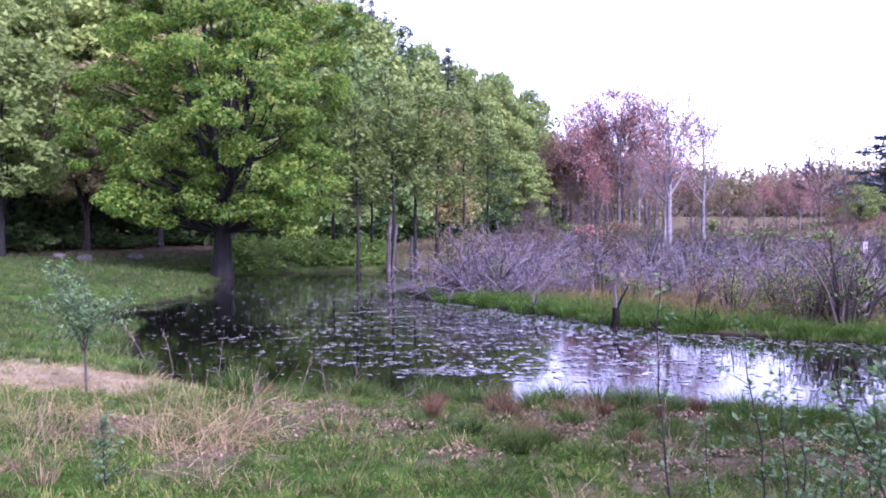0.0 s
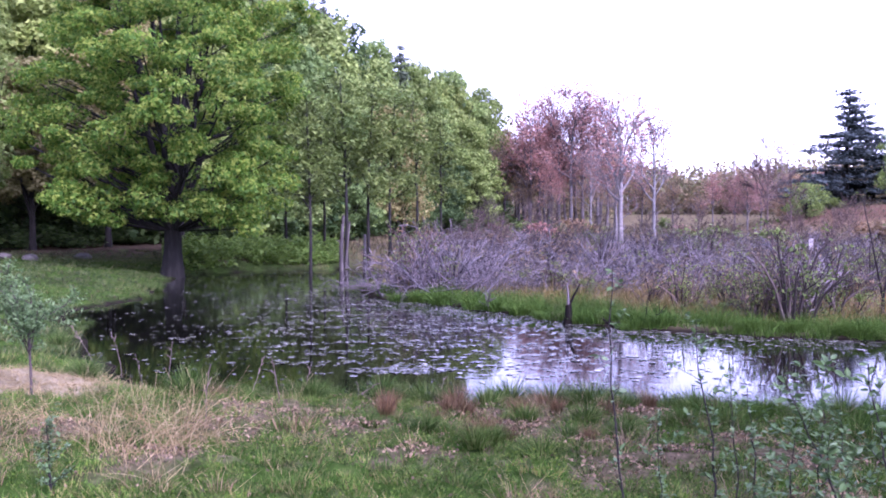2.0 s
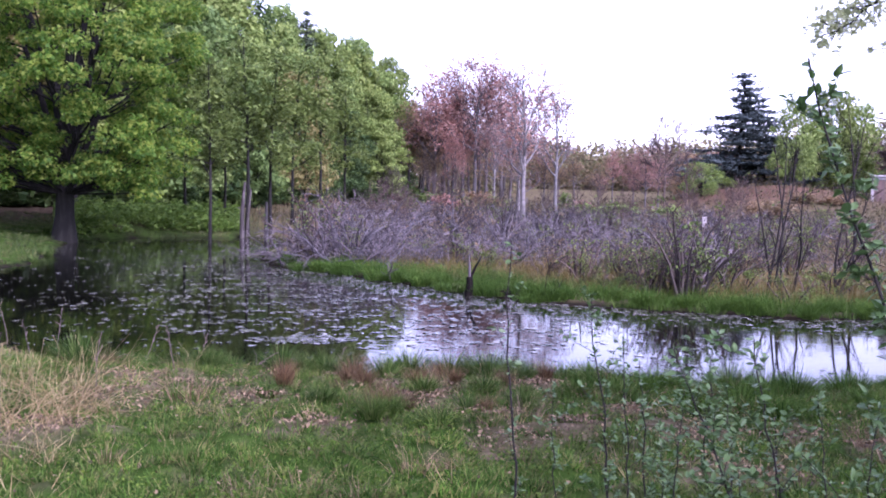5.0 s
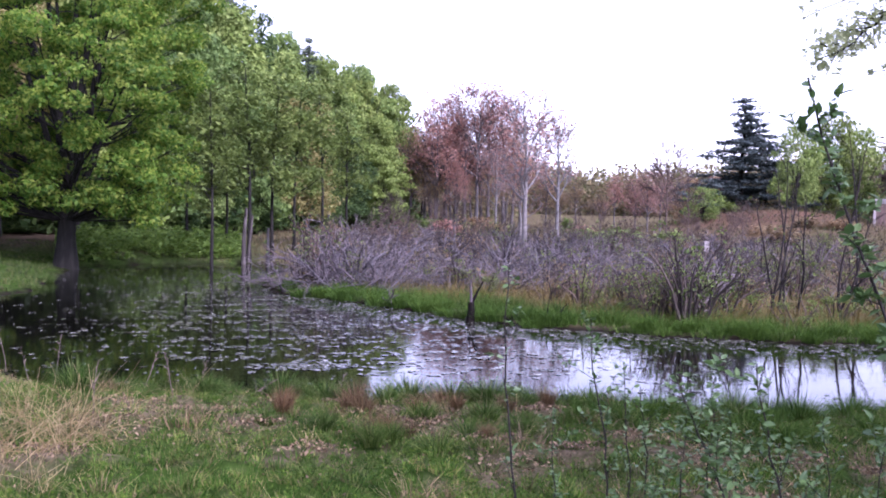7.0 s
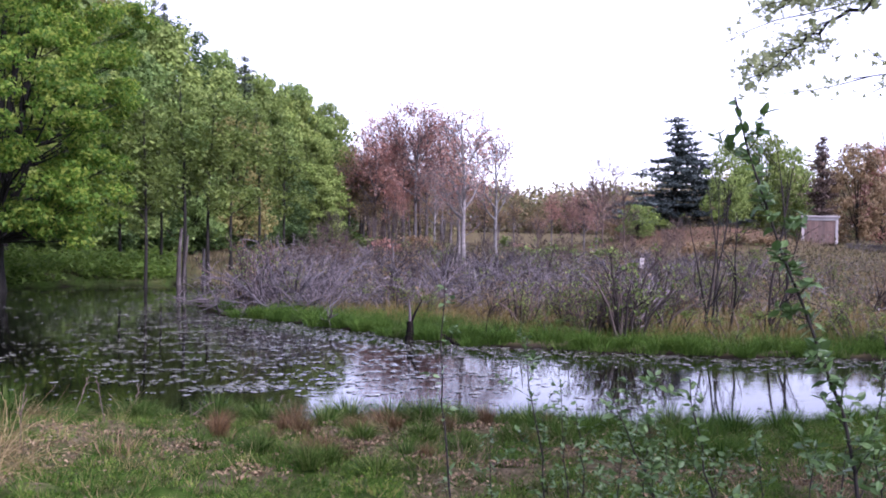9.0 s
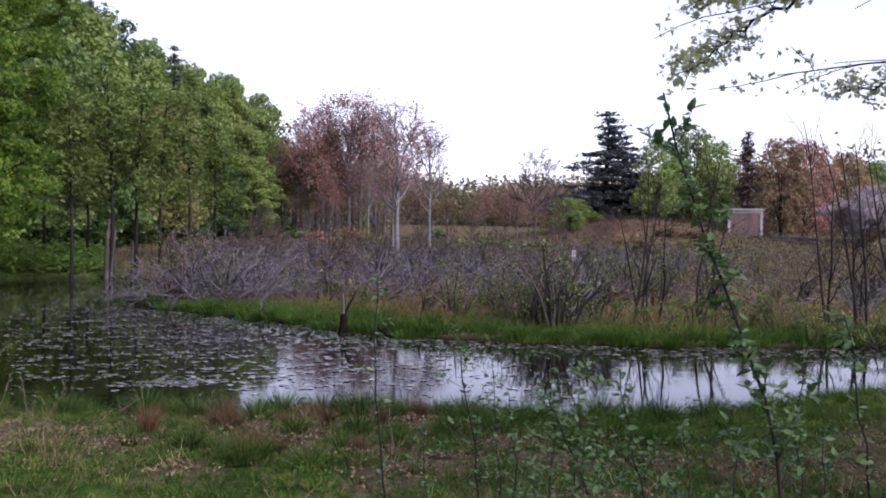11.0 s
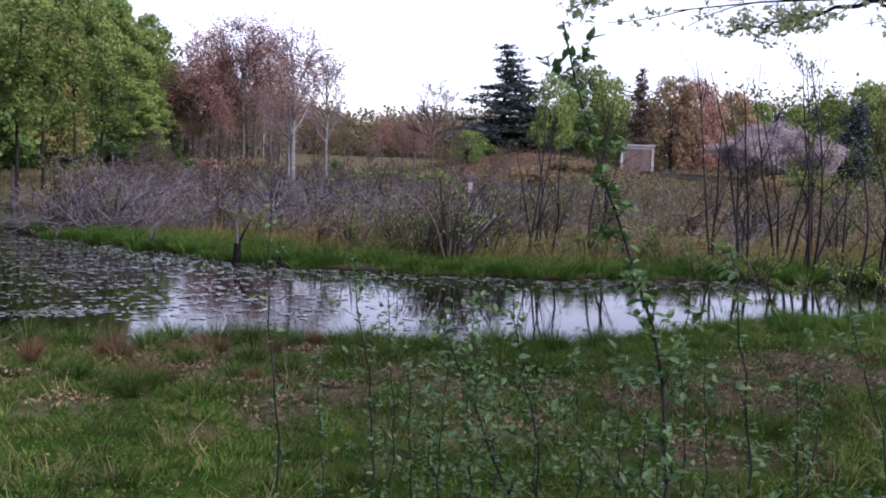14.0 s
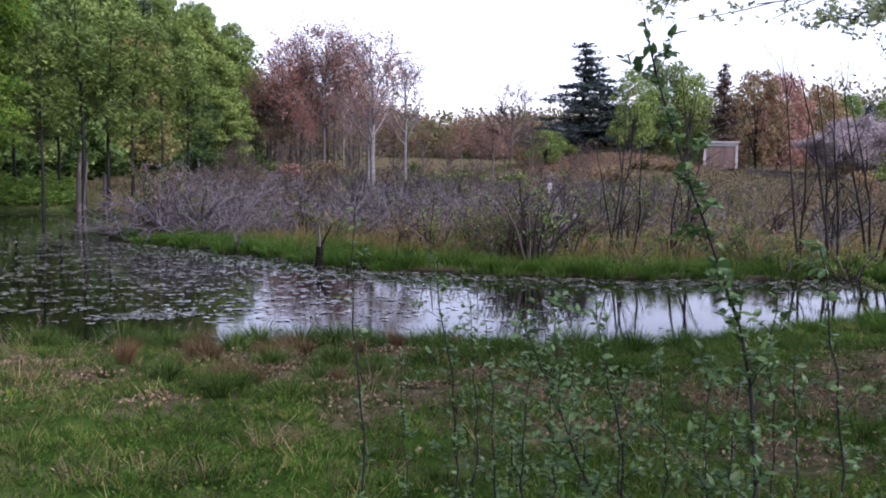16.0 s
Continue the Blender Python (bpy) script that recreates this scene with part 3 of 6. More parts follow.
    part_np("trunk", join(tubes(p, q, 12 if twiggy else 8), tubes(*limb, 7 if twiggy else 4), tubes(br, br_r, 4 if twiggy else 3), *fine), bark, root)
    own = np.repeat(np.arange(plates), per)
    way = unit(rng.normal(0, 1, (len(own), 3)))
    out = unit(mid * np.array([1, 1, 0]) + 1e-6)[own]
    at = mid[own] + way * np.array([1, 1, flat]) * (pr[own] * rng.uniform(0.25, 1.0, len(own)) ** 0.6)[:, None]
    nrm = unit(way * np.array([0.6, 0.6, 0.5]) + out * 0.2 + np.array([0, 0, up]) + rng.normal(0, 0.5, way.shape))
    part_np("crown", leaf_tips(rng, at, leaf_size, nrm), leaf, root, smooth=False)
    return root


def conifer(seed, name, h, r, spread, bark, needle, bare=0.15, whorls=26, droop=-0.06, density=90):
    rng = np.random.default_rng(seed)
    root = new(name)
    p, q = shoots(rng, np.array([[0.0, 0, -0.1]]), np.array([[0, 0, 1.0]]), [h], [r], [r * 0.08], 9, 0.015, 0.02)
    count = whorls * 5
    t = bare + (1 - bare) * (np.repeat(np.arange(whorls), 5) + rng.uniform(0, 0.6, count)) / whorls
    t = np.clip(t, 0, 0.985)
    x = t * 8
    i, fr = x.astype(int), (x % 1)[:, None]
    s = p[0][i] * (1 - fr) + p[0][i + 1] * fr
    yaw = rng.uniform(0, 2 * np.pi, count)
    d = np.stack([np.cos(yaw), np.sin(yaw), np.full(count, 0.12)], 1)
    l = spread * (1.04 - t) ** 0.75 * rng.uniform(0.35, 1.3, count)
    b = shoots(rng, s, d, l, np.full(count, 0.05), np.full(count, 0.015), 5, 0.08, droop)
    part_np("trunk", join(tubes(p, q, 8), tubes(*b, 4)), bark, root)
    at = along(rng, b[0], count * density, 0.15)
    at = at + rng.normal(0, 1, at.shape) * np.array((0.22, 0.22, 0.1))
    part_np("crown", leaflets(rng, at, 0.3, 0.5, 0.45), needle, root, smooth=False)
    return root


def turned(loc, yaw=0.0, scale=1.0, height=None):
    return Matrix.Translation(loc) @ Matrix.Rotation(radians(yaw), 4, "Z") @ Matrix.Diagonal((scale, scale, height or scale, 1))


def again(ob, m):
    """One more of a thing, at the pose m whatever the size of the first."""
    k = ob.scale
    return copy_thing(ob, m @ Matrix.Diagonal((1 / k[0], 1 / k[1], 1 / k[2], 1)))


def put(ob, loc, yaw=0.0, scale=1.0, height=None):
    ob.matrix_basis = turned(loc, yaw, scale, height)
    return ob


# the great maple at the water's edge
maple = crown_tree(24, "maple_tree", 14.5, 0.37, 4.8, 2.2, 420, 310, 0.68, 0.135, BARK_SHADED, LEAF_MAPLE, limbs=11, tilt=(0.1, 0.42), flat=0.55, taper=0.3, fork=(0.15, 0.34), lobe=0.24, hollow=0.42, crowd=1.1)
put(maple, spot(-13.0, 37.6), 40)
tagged(maple, "large spreading maple in fresh bright green leaf at the water's edge", "tree")

# the wood on the slope
WOOD_KINDS = []
for seed, leaf, label in ((31, LEAF_GREEN, "tall woodland tree in fresh green leaf"), (32, LEAF_OLIVE, "tall woodland tree in yellowish olive spring leaf"),
                          (33, LEAF_GREEN, "tall woodland tree in fresh green leaf"), (34, LEAF_TAN, "tall woodland tree with tan young leaves"),
                          (35, LEAF_DARK, "dark green woodland tree in full leaf"), (36, LEAF_OLIVE, "tall woodland tree in yellowish olive spring leaf"), (30, LEAF_LIGHT, "woodland tree in pale yellow-green spring leaf"),
                          (43, LEAF_OLIVE, "high-crowned woodland tree in yellowish olive leaf"), (44, LEAF_LIGHT, "high-crowned woodland tree in pale yellow-green leaf"), (45, LEAF_TAN, "high-crowned woodland tree with tan young leaves")):
    ob = crown_tree(seed, "woodland_tree", 13, 0.19, 3.3, 1.9 if seed < 43 else 4.2, 95, 135, 0.9, 0.26, BARK_SHADED, leaf, limbs=6, flat=0.7, twiggy=False, lobe=0.25)
    WOOD_KINDS.append(tagged(ob, label, "tree", "trees of the wood"))
rng = np.random.default_rng(77)
EDGE = ([-36, -30, -25, -18, -10, -4, 0, 4, 7.5], [38, 40, 43, 48, 56, 64, 74, 88, 98])
first = set()
slots = []
SKYLINE = ([-36, -12, -8, -6.2, -4.6, -3.4, -2.8, -1.2, 0.3, 2.2, 3.9, 5.5, 6.4], [0.31, 0.27, 0.232, 0.214, 0.212, 0.192, 0.179, 0.172, 0.166, 0.151, 0.136, 0.118, 0.106])
for row, (back, k0, k1) in enumerate(((0, 0.5, 0.72), (5.5, 0.72, 0.9), (11, 0.9, 0.98), (15, 0.96, 1.03))):
    az = -29.0 + row
    while az < 6.0:
        d = np.interp(az, *EDGE) + back + rng.uniform(-1.5, 1.5)
        slots.append((az, d, np.interp(az, *SKYLINE) * rng.uniform(k0, k1), row))
        az += math.degrees((3.3, 3.3, 3.2, 3.0)[row] * rng.uniform(0.85, 1.2) / d)
for az, d, top, row in slots:
    kind = int(rng.choice([1, 3, 0, 5], p=[0.36, 0.3, 0.2, 0.14])) if az < -16 else int(rng.choice(6, p=[0.33, 0.18, 0.26, 0.05, 0.1 if row else 0.02, 0.08 if row else 0.16]))
    kind = 3 if row >= 2 and -9 < az < 4 and rng.random() < 0.18 else kind
    kind = 6 if az > 3.5 and rng.random() < 0.6 or az > -5 and rng.random() < 0.2 else kind
    kind = int(rng.choice([7, 8, 9], p=[0.35, 0.3, 0.35])) if az < -11.5 else kind
    kind = next((k for k in ((7, 8, 9) if az < -11.5 else range(7)) if k not in first), kind)
    loc = spot(az, d)
    tall = (2.4 + d * top - loc.z) / 13.2
    wide = min(1.15, max(0.75, tall)) * rng.uniform(0.85, 1.15)
    m = turned(loc, rng.uniform(0, 360), wide, tall)
    if kind in first:
        again(WOOD_KINDS[kind], m)
    else:
        first.add(kind)
        WOOD_KINDS[kind].matrix_basis = m

def leafy_bush(seed, mat, label, n_leaf=1000, size=0.27):
    rng = np.random.default_rng(seed)
    root = new("woodland_bush")
    n = 7
    yaw = rng.uniform(0, 6.28, n)
    p = shoots(rng, np.zeros((n, 3)) - np.array([0, 0, 0.05]), np.stack([np.cos(yaw) * 0.6, np.sin(yaw) * 0.6, np.ones(n)], 1), rng.uniform(1.2, 2.2, n), np.full(n, 0.03), np.full(n, 0.008), 6, 0.12)
    q = sprout(rng, *p, 36, 0.2, 1.0, 50, 0.5)
    b = shoots(rng, q[0], q[1], q[2], q[3], np.full(36, 0.005), 4, 0.15)
    part_np("stemwork", join(tubes(*p, 5), tubes(*b, 3)), TWIG_BROWN, root)
    at = along(rng, b[0], n_leaf, 0.1) + rng.normal(0, 1, (n_leaf, 3)) * np.array((0.22, 0.22, 0.16))
    part_np("foliage", leaflets(rng, at[at[:, 2] > 0.05], size, 0.6), mat, root, smooth=False)
    return tagged(root, label, "bush", "bushes under the wood")


BUSHES = [leafy_bush(37, LEAF_DARK, "dark green bush at the wood's edge"), leafy_bush(38, LEAF_GREEN, "green bush at the wood's edge")]
for i in range(26):
    az = -29 + i * 1.4
    d = np.interp(az, *EDGE) - 1.5 + rng.uniform(-1.5, 3.0) + (3.5 if az < -13 else 0)
    m = turned(spot(az, d), rng.uniform(0, 360), rng.uniform(0.9, 1.5), rng.uniform(0.35, 0.7) if az < -13 else rng.uniform(0.8, 1.5))
    if i < 2:
        BUSHES[i].matrix_basis = m
    else:
        again(BUSHES[int(rng.random() < 0.2)], m)

for i in range(30):
    az = -31 + i * 0.68
    d = np.interp(az, *EDGE) + rng.uniform(6, 13)
    again(BUSHES[0], turned(spot(az, d), rng.uniform(0, 360), rng.uniform(1.3, 1.9), rng.uniform(1.4, 2.1)))

for i in range(16):
    az = -13.5 + i * 0.95
    d = np.interp(az, *EDGE) + rng.uniform(-0.5, 4.0)
    again(BUSHES[int(rng.random() < 0.55)], turned(spot(az, d), rng.uniform(0, 360), rng.uniform(1.2, 1.9), rng.uniform(1.2, 2.3)))

# pine tips above the wood
pine = conifer(41, "pine_tree", 19, 0.25, 3.2, BARK_SHADED, NEEDLE_PINE, 0.4, 18, 0.02, 60)
def reach(az, d, slope, own):
    """The height factor that lifts a tree of that own height to the sight line of that slope."""
    return (2.4 + d * slope - spot(az, d).z) / own


tagged(put(pine, spot(0.35, 84), 0, 0.9, reach(0.35, 84, 0.174, 19)), "dark pine standing above the wood", "tree", "pines")
for az, d, top in ((3.4, 100, 0.147), (-5.0, 78, 0.228), (-4.3, 80, 0.224), (-6.3, 80, 0.224)):
    again(pine, turned(spot(az, d), az * 40, 0.8, reach(az, d, top, 19)))

# slim young trees at the head of the pond
SLIM = [(16, 0.35, 1.0, 50, 0.2, 4, 0.12, 0.04), (60, 0.2, 1.0, 45, 0.55, 3, 0.15, 0.0)]
slim = broadleaf(51, "young_tree", 9, 0.085, SLIM, 2600, 0.17, (0.26, 0.26, 0.16), BARK_SHADED, LEAF_YELLOW, wob=0.02, k0=6)
tagged(put(slim, spot(-5.1, 39.4)), "slim young tree with sparse yellow-green leaves in the shallows", "tree", "young trees at the pond head")
for az, d, s, yw in ((-3.0, 42, 1.1, 30), (-1.7, 42.2, 1.0, 200), (-4.3, 46, 0.9, 100), (-0.4, 48, 1.05, 250), (1.2, 52, 1.1, 20), (2.6, 55, 1.0, 140), (-6.5, 47, 0.95, 310)):
    copy_thing(slim, turned(spot(az, d), yw, s))


def snag(seed, az, d, h, r):
    rng = np.random.default_rng(seed)
    p, q = shoots(rng, np.array([[0, 0, -0.4]]), np.array([[0.02, 0, 1.0]]), [h + 0.4], [r], [r * 0.5], 7, 0.02, 0.0)
    s = sprout(rng, p, q, 5, 0.4, 0.98, 60, 0.1)
    b = shoots(rng, s[0], s[1], s[2], s[3] * 0.5, s[3] * 0.2, 3, 0.1)
    ob = part_np("dead_tree", join(tubes(p, q, 7), tubes(*b, 4)), SNAG_WOOD)
    tagged(put(ob, spot(az, d)), "broken grey dead trunk standing in the shallows", "dead tree", "dead trunks")


snag(61, -3.3, 41.2, 2.4, 0.12)
snag(62, -1.9, 41.0, 1.7, 0.11)
snag(63, -3.05, 41.8, 2.0, 0.08)

# reddish swamp maples, birches and bare trees beyond the marsh
AIRY = [(18, 0.36, 1.0, 34, 0.42, 5, 0.1, 0.06), (75, 0.25, 1.0, 36, 0.5, 4, 0.13, 0.03), (210, 0.2, 1.0, 38, 0.55, 2, 0.15, 0.0)]
red = broadleaf(71, "red_maple", 13.5, 0.2, AIRY, 3800, 0.18, (0.5, 0.5, 0.4), BARK_GREY, LEAF_RED, wob=0.03, fine=0.016)
rust = broadleaf(72, "red_maple", 13.5, 0.2, AIRY, 3800, 0.18, (0.5, 0.5, 0.4), BARK_GREY, LEAF_RUST, wob=0.03, fine=0.016)
tagged(put(red, spot(9.6, 94), 0, 1.05, 1.06), "swamp maple with thin reddish young leaves", "tree", "red maples")
tagged(put(rust, spot(7.6, 98), 0, 0.95, 0.85), "swamp maple with thin rust-coloured young leaves", "tree", "red maples")
for src, az, d, tall, yw in ((red, 8.5, 96, 0.94, 70), (red, 10.3, 92, 0.97, 200), (red, 11.0, 97, 1.0, 130), (red, 11.9, 93, 0.93, 20), (rust, 12.4, 100, 0.86, 90), (rust, 7.0, 104, 0.8, 160),
                             (red, 9.0, 101, 0.86, 310), (rust, 10.6, 104, 0.9, 40), (red, 12.9, 104, 0.8, 10), (red, 20.3, 72, 0.36, 60), (red, 19.6, 76, 0.33, 20), (red, 21.0, 75, 0.36, 190), (rust, 16.2, 110, 0.5, 0), (rust, 14.4, 108, 0.55, 80),
                             (rust, 8.8, 112, 0.85, 10), (rust, 10.0, 114, 0.85, 285), (rust, 12.0, 112, 0.75, 120),
                             (rust, 6.5, 96, 0.8, 15), (rust, 7.2, 94, 0.84, 205), (red, 7.9, 92, 0.86, 305), (rust, 8.3, 100, 0.9, 140),
                             (rust, 7.9, 92, 0.5, 5), (red, 9.2, 90, 0.45, 66), (rust, 11.4, 88, 0.5, 150), (rust, 15.3, 100, 0.4, 12), (rust, 17.6, 96, 0.36, 40), (red, 18.4, 92, 0.36, 99)):
    copy_thing(src, turned(spot(az, d), yw, min(1.05, tall * 1.15), tall * 1.0))
BARE = [(16, 0.38, 1.0, 38, 0.48, 6, 0.1, 0.06), (80, 0.25, 1.0, 38, 0.55, 4, 0.14, 0.03), (330, 0.2, 1.0, 40, 0.55, 3, 0.16, 0.0)]
birch = broadleaf(73, "birch_tree", 8.2, 0.15, BARE, 1700, 0.12, (0.25, 0.25, 0.2), BARK_PALE, LEAF_RED, wob=0.03, fine=0.011)
tagged(put(birch, spot(13.25, 47)), "pale-barked birch nearly bare of leaves in the marsh", "tree", "pale birches")
copy_thing(birch, turned(spot(15.1, 62), 100, 1.0, 1.03))
copy_thing(birch, turned(spot(12.9, 58), 220, 0.7, 0.6))
copy_thing(birch, turned(spot(11.5, 80), 20, 0.8, 0.9))
bare = broadleaf(74, "bare_tree", 7.3, 0.07, BARE, 0, 0.1, (0.2, 0.2, 0.15), TWIG_BROWN, LEAF_RED, wob=0.02, fine=0.011)
tagged(put(bare, spot(21.35, 60)), "thin leafless tree rising above the marsh", "tree", "bare trees")
copy_thing(bare, turned(spot(22.6, 66), 80, 0.9, 0.75))
for az, d, k in ((3.6, 33, 0.3), (4.6, 36, 0.36), (6.2, 40, 0.33), (8.0, 44, 0.4), (10.6, 38, 0.3), (12.0, 50, 0.4), (14.6, 46, 0.36), (16.4, 42, 0.33), (17.6, 52, 0.42), (19.0, 40, 0.34), (22.8, 38, 0.36), (24.8, 34, 0.36), (25.6, 44, 0.42), (5.4, 46, 0.45), (9.2, 52, 0.45)):
    copy_thing(bare, turned(spot(az, d), az * 71, k * 0.9, k))

# firs, blossom and mixed trees round the lawn
fir = conifer(81, "fir_tree", 11.8, 0.22, 4.2, BARK_SHADED, NEEDLE_HAZED, 0.1, 18, -0.04, 130)
tagged(put(fir, spot(25.4, 95), 0, 1.55, 1.0), "dark blue-green fir with layered branches", "tree", "firs")
again(fir, turned(spot(26.8, 97), 90, 1.5, 0.78))
cone = conifer(82, "cypress_tree", 6, 0.15, 1.2, BARK_SHADED, NEEDLE_HAZED, 0.05, 24, 0.1, 45)
tagged(put(cone, spot(40.9, 95), 0, 1, 1.08), "small dark conical evergreen", "tree", "evergreens on the lawn")
copy_thing(cone, turned(spot(42.65, 96), 30, 1.1, 1.06))
copy_thing(cone, turned(spot(44.9, 90), 60, 1.7, 1.1))
brown_fir = conifer(83, "larch_tree", 9.5, 0.18, 1.7, BARK_SHADED, NEEDLE_BROWN, 0.15, 20, 0.03, 45)
tagged(put(brown_fir, spot(33.4, 91)), "slim brownish conifer behind the shed", "tree")
MEADOW = [tagged(leafy_bush(39, LEAF_RUST, "", 620, 0.3), "rust-brown budding bush in the meadow", "bush", "meadow bushes"), tagged(leafy_bush(40, LEAF_OLIVE, "", 620, 0.3), "olive green bush in the meadow", "bush", "meadow bushes"),
          tagged(leafy_bush(42, LEAF_RED, "", 620, 0.3), "dull reddish budding bush in the meadow", "bush", "meadow bushes")]
for i in range(28):
    az, d = rng.uniform(5, 47), rng.uniform(58, 100)
    d = max(d, 92) if 31.4 < az < 36.6 else d
    m = turned(spot(az, d), rng.uniform(0, 360), rng.uniform(0.6, 1.3), rng.uniform(0.4, 0.8))
    if i < 3:
        MEADOW[i].matrix_basis = m
    else:
        again(MEADOW[int(rng.choice(3, p=[0.5, 0.42, 0.08]))], m)
MIXED = {}
for key, seed, leaf, label in (("y", 84, LEAF_YELLOW, "rounded tree in yellow-green leaf"), ("g", 85, LEAF_OLIVE, "rounded tree in olive leaf"), ("r", 86, LEAF_RUST, "rounded tree with rust-brown young leaves"), ("p", 87, LEAF_RED, "rounded tree with dull red young leaves")):
    MIXED[key] = tagged(crown_tree(seed, "garden_tree", 8.2, 0.18, 2.9, 1.0, 80, 85, 0.8, 0.22, BARK_SHADED, leaf, limbs=8, flat=0.75, twiggy=False), label, "tree", "trees round the lawn")
seen = set()
for key, az, d, tall in (("y", 30.4, 94, 0.98), ("g", 28.4, 88, 0.75), ("g", 31.6, 98, 0.95), ("r", 35.2, 93, 0.95), ("p", 36.4, 96, 0.95), ("r", 38.6, 104, 0.9), ("g", 39.8, 112, 0.85), ("g", 41.9, 110, 0.8),
                         ("y", 43.8, 100, 0.85), ("r", 46, 98, 0.95), ("g", 47.5, 100, 0.95), ("g", 23.4, 84, 0.3), ("g", 29.4, 100, 0.8), ("p", 24.2, 104, 0.6), ("r", 22.6, 110, 0.6), ("g", 49.5, 95, 1), ("g", 45.4, 96, 0.95)):
    m = turned(spot(az, d), rng.uniform(0, 360), max(0.6, tall), tall * 1.15)
    if key in seen:
        again(MIXED[key], m)
    else:
        seen.add(key)
        MIXED[key].matrix_basis = m
blossom = broadleaf(88, "blossom_tree", 4.6, 0.26, [(16, 0.25, 1.0, 60, 0.85, 6, 0.1, 0.03), (90, 0.15, 1.0, 45, 0.5, 4, 0.14, 0.0), (300, 0.2, 1.0, 42, 0.5, 3, 0.16, -0.02)], 26000, 0.13, (0.26, 0.26, 0.2), BARK_PALE, BLOSSOM, wob=0.05)
tagged(put(blossom, spot(39.7, 80), 0, 1.1, 0.95), "spreading fruit tree covered in pale pink blossom", "tree", "blossom trees")
again(blossom, turned(spot(42.6, 82), 140, 1.1, 0.9))


def slope_woods():
    """The deep wood behind its edge trees."""
    rng = np.random.default_rng(90)
    at = []
    for az in np.arange(-31, 6.3, 1.0):
        for row in range(2):
            d = np.interp(az, *EDGE) + 15 + row * 9 + rng.uniform(-3, 3)
            x, y = d * math.sin(radians(az)), d * math.cos(radians(az))
            z0 = float(ground_z(np.array([x]), np.array([y]))[0])
            top = np.interp(az, *SKYLINE) * rng.uniform(0.8, 0.94)
            hh = max(4.0, 2.4 + d * top - z0)
            n = 660
            u = unit(rng.normal(0, 1, (n, 3))) * rng.uniform(0.5, 1.0, (n, 1)) * np.array([2.8, 2.8, hh * 0.5]) * (1 + 0.2 * rng.normal(0, 1, (n, 1)))
            u[:170] = rng.uniform(-1, 1, (170, 3)) * np.array([3.2, 3.2, hh * 0.2]) - np.array([0, 0, hh * 0.28])
            p = u + np.array([x, y, z0 + hh * 0.48])
            at.append(p[(p[:, 2] > z0 + 0.2) & (p[:, 2] < z0 + hh)])
    ob = part_np("deep_wood", leaflets(rng, np.concatenate(at), 0.55, 0.5), LEAF_DEEP, smooth=False)
    tagged(ob, "deep green wood massed behind the edge trees", "woods", kind="stuff")


slope_woods()


def far_woods():
    rng = np.random.default_rng(91)
    at, stems = [], []
    for az in np.arange(4.5, 52, 0.75):
        for row in range(2):
            d = rng.uniform(190, 215) + row * 30 if 12.5 < az < 24 else rng.uniform(132, 160) + row * 25
            x, y = d * math.sin(radians(az)), d * math.cos(radians(az))
            z0 = float(ground_z(np.array([x]), np.array([y]))[0])
            top = np.interp(az, [4, 8, 12, 16.8, 19, 22.7, 26, 30, 36, 60], [0.1, 0.08, 0.062, 0.05, 0.052, 0.057, 0.066, 0.075, 0.08, 0.09]) * rng.uniform(0.82, 1.06)
            hh = max(5.0, 2.4 + d * top - z0)
            u = unit(rng.normal(0, 1, (600, 3))) * rng.uniform(0.45, 1.0, (600, 1)) * np.array([3.2, 3.2, hh * 0.47]) * (1 + 0.2 * rng.normal(0, 1, (600, 1)))
            u[:270] = rng.uniform(-1, 1, (270, 3)) * np.array([3.8, 3.8, hh * 0.3]) - np.array([0, 0, hh * 0.2])
            at.append(u + np.array([x, y, z0 + hh * 0.5]))
            stems.append(shoots(rng, np.array([[x, y, z0 - 0.2]]), np.array([[0, 0, 1.0]]), [hh * 0.8], [0.2], [0.05], 4, 0.03))
    ob = part_np("far_woods", join(leaflets(rng, np.concatenate(at), 0.0047 * np.linalg.norm(np.concatenate(at)[:, :2], axis=1), 0.5), *[tubes(*s, 4) for s in stems]), FAR_LEAF_HAZED, smooth=False)
    tagged(ob, "far wooded skyline in muted olive and brown spring leaf", "woods", kind="stuff")


# Olive and brown leaf tones, lightened so the colour carries the far haze.
FAR_LEAF_HAZED = leaf_material("far_leaf_hazed", [(0.115, 0.1, 0.06), (0.17, 0.15, 0.08), (0.15, 0.175, 0.07), (0.24, 0.195, 0.11)])
far_woods()


# ---- marsh ----
def scatter(rng, count, az0, az1, d0, d1, power=1.0):
    az = np.radians(rng.uniform(az0, az1, count))
    d = d0 + (d1 - d0) * rng.random(count) ** power
    return np.stack([d * np.sin(az), d * np.cos(az)], 1)


def on_ground(p, sink=0.01):
    return np.concatenate([p, (ground_z(p[:, 0], p[:, 1]) - sink)[:, None]], 1)


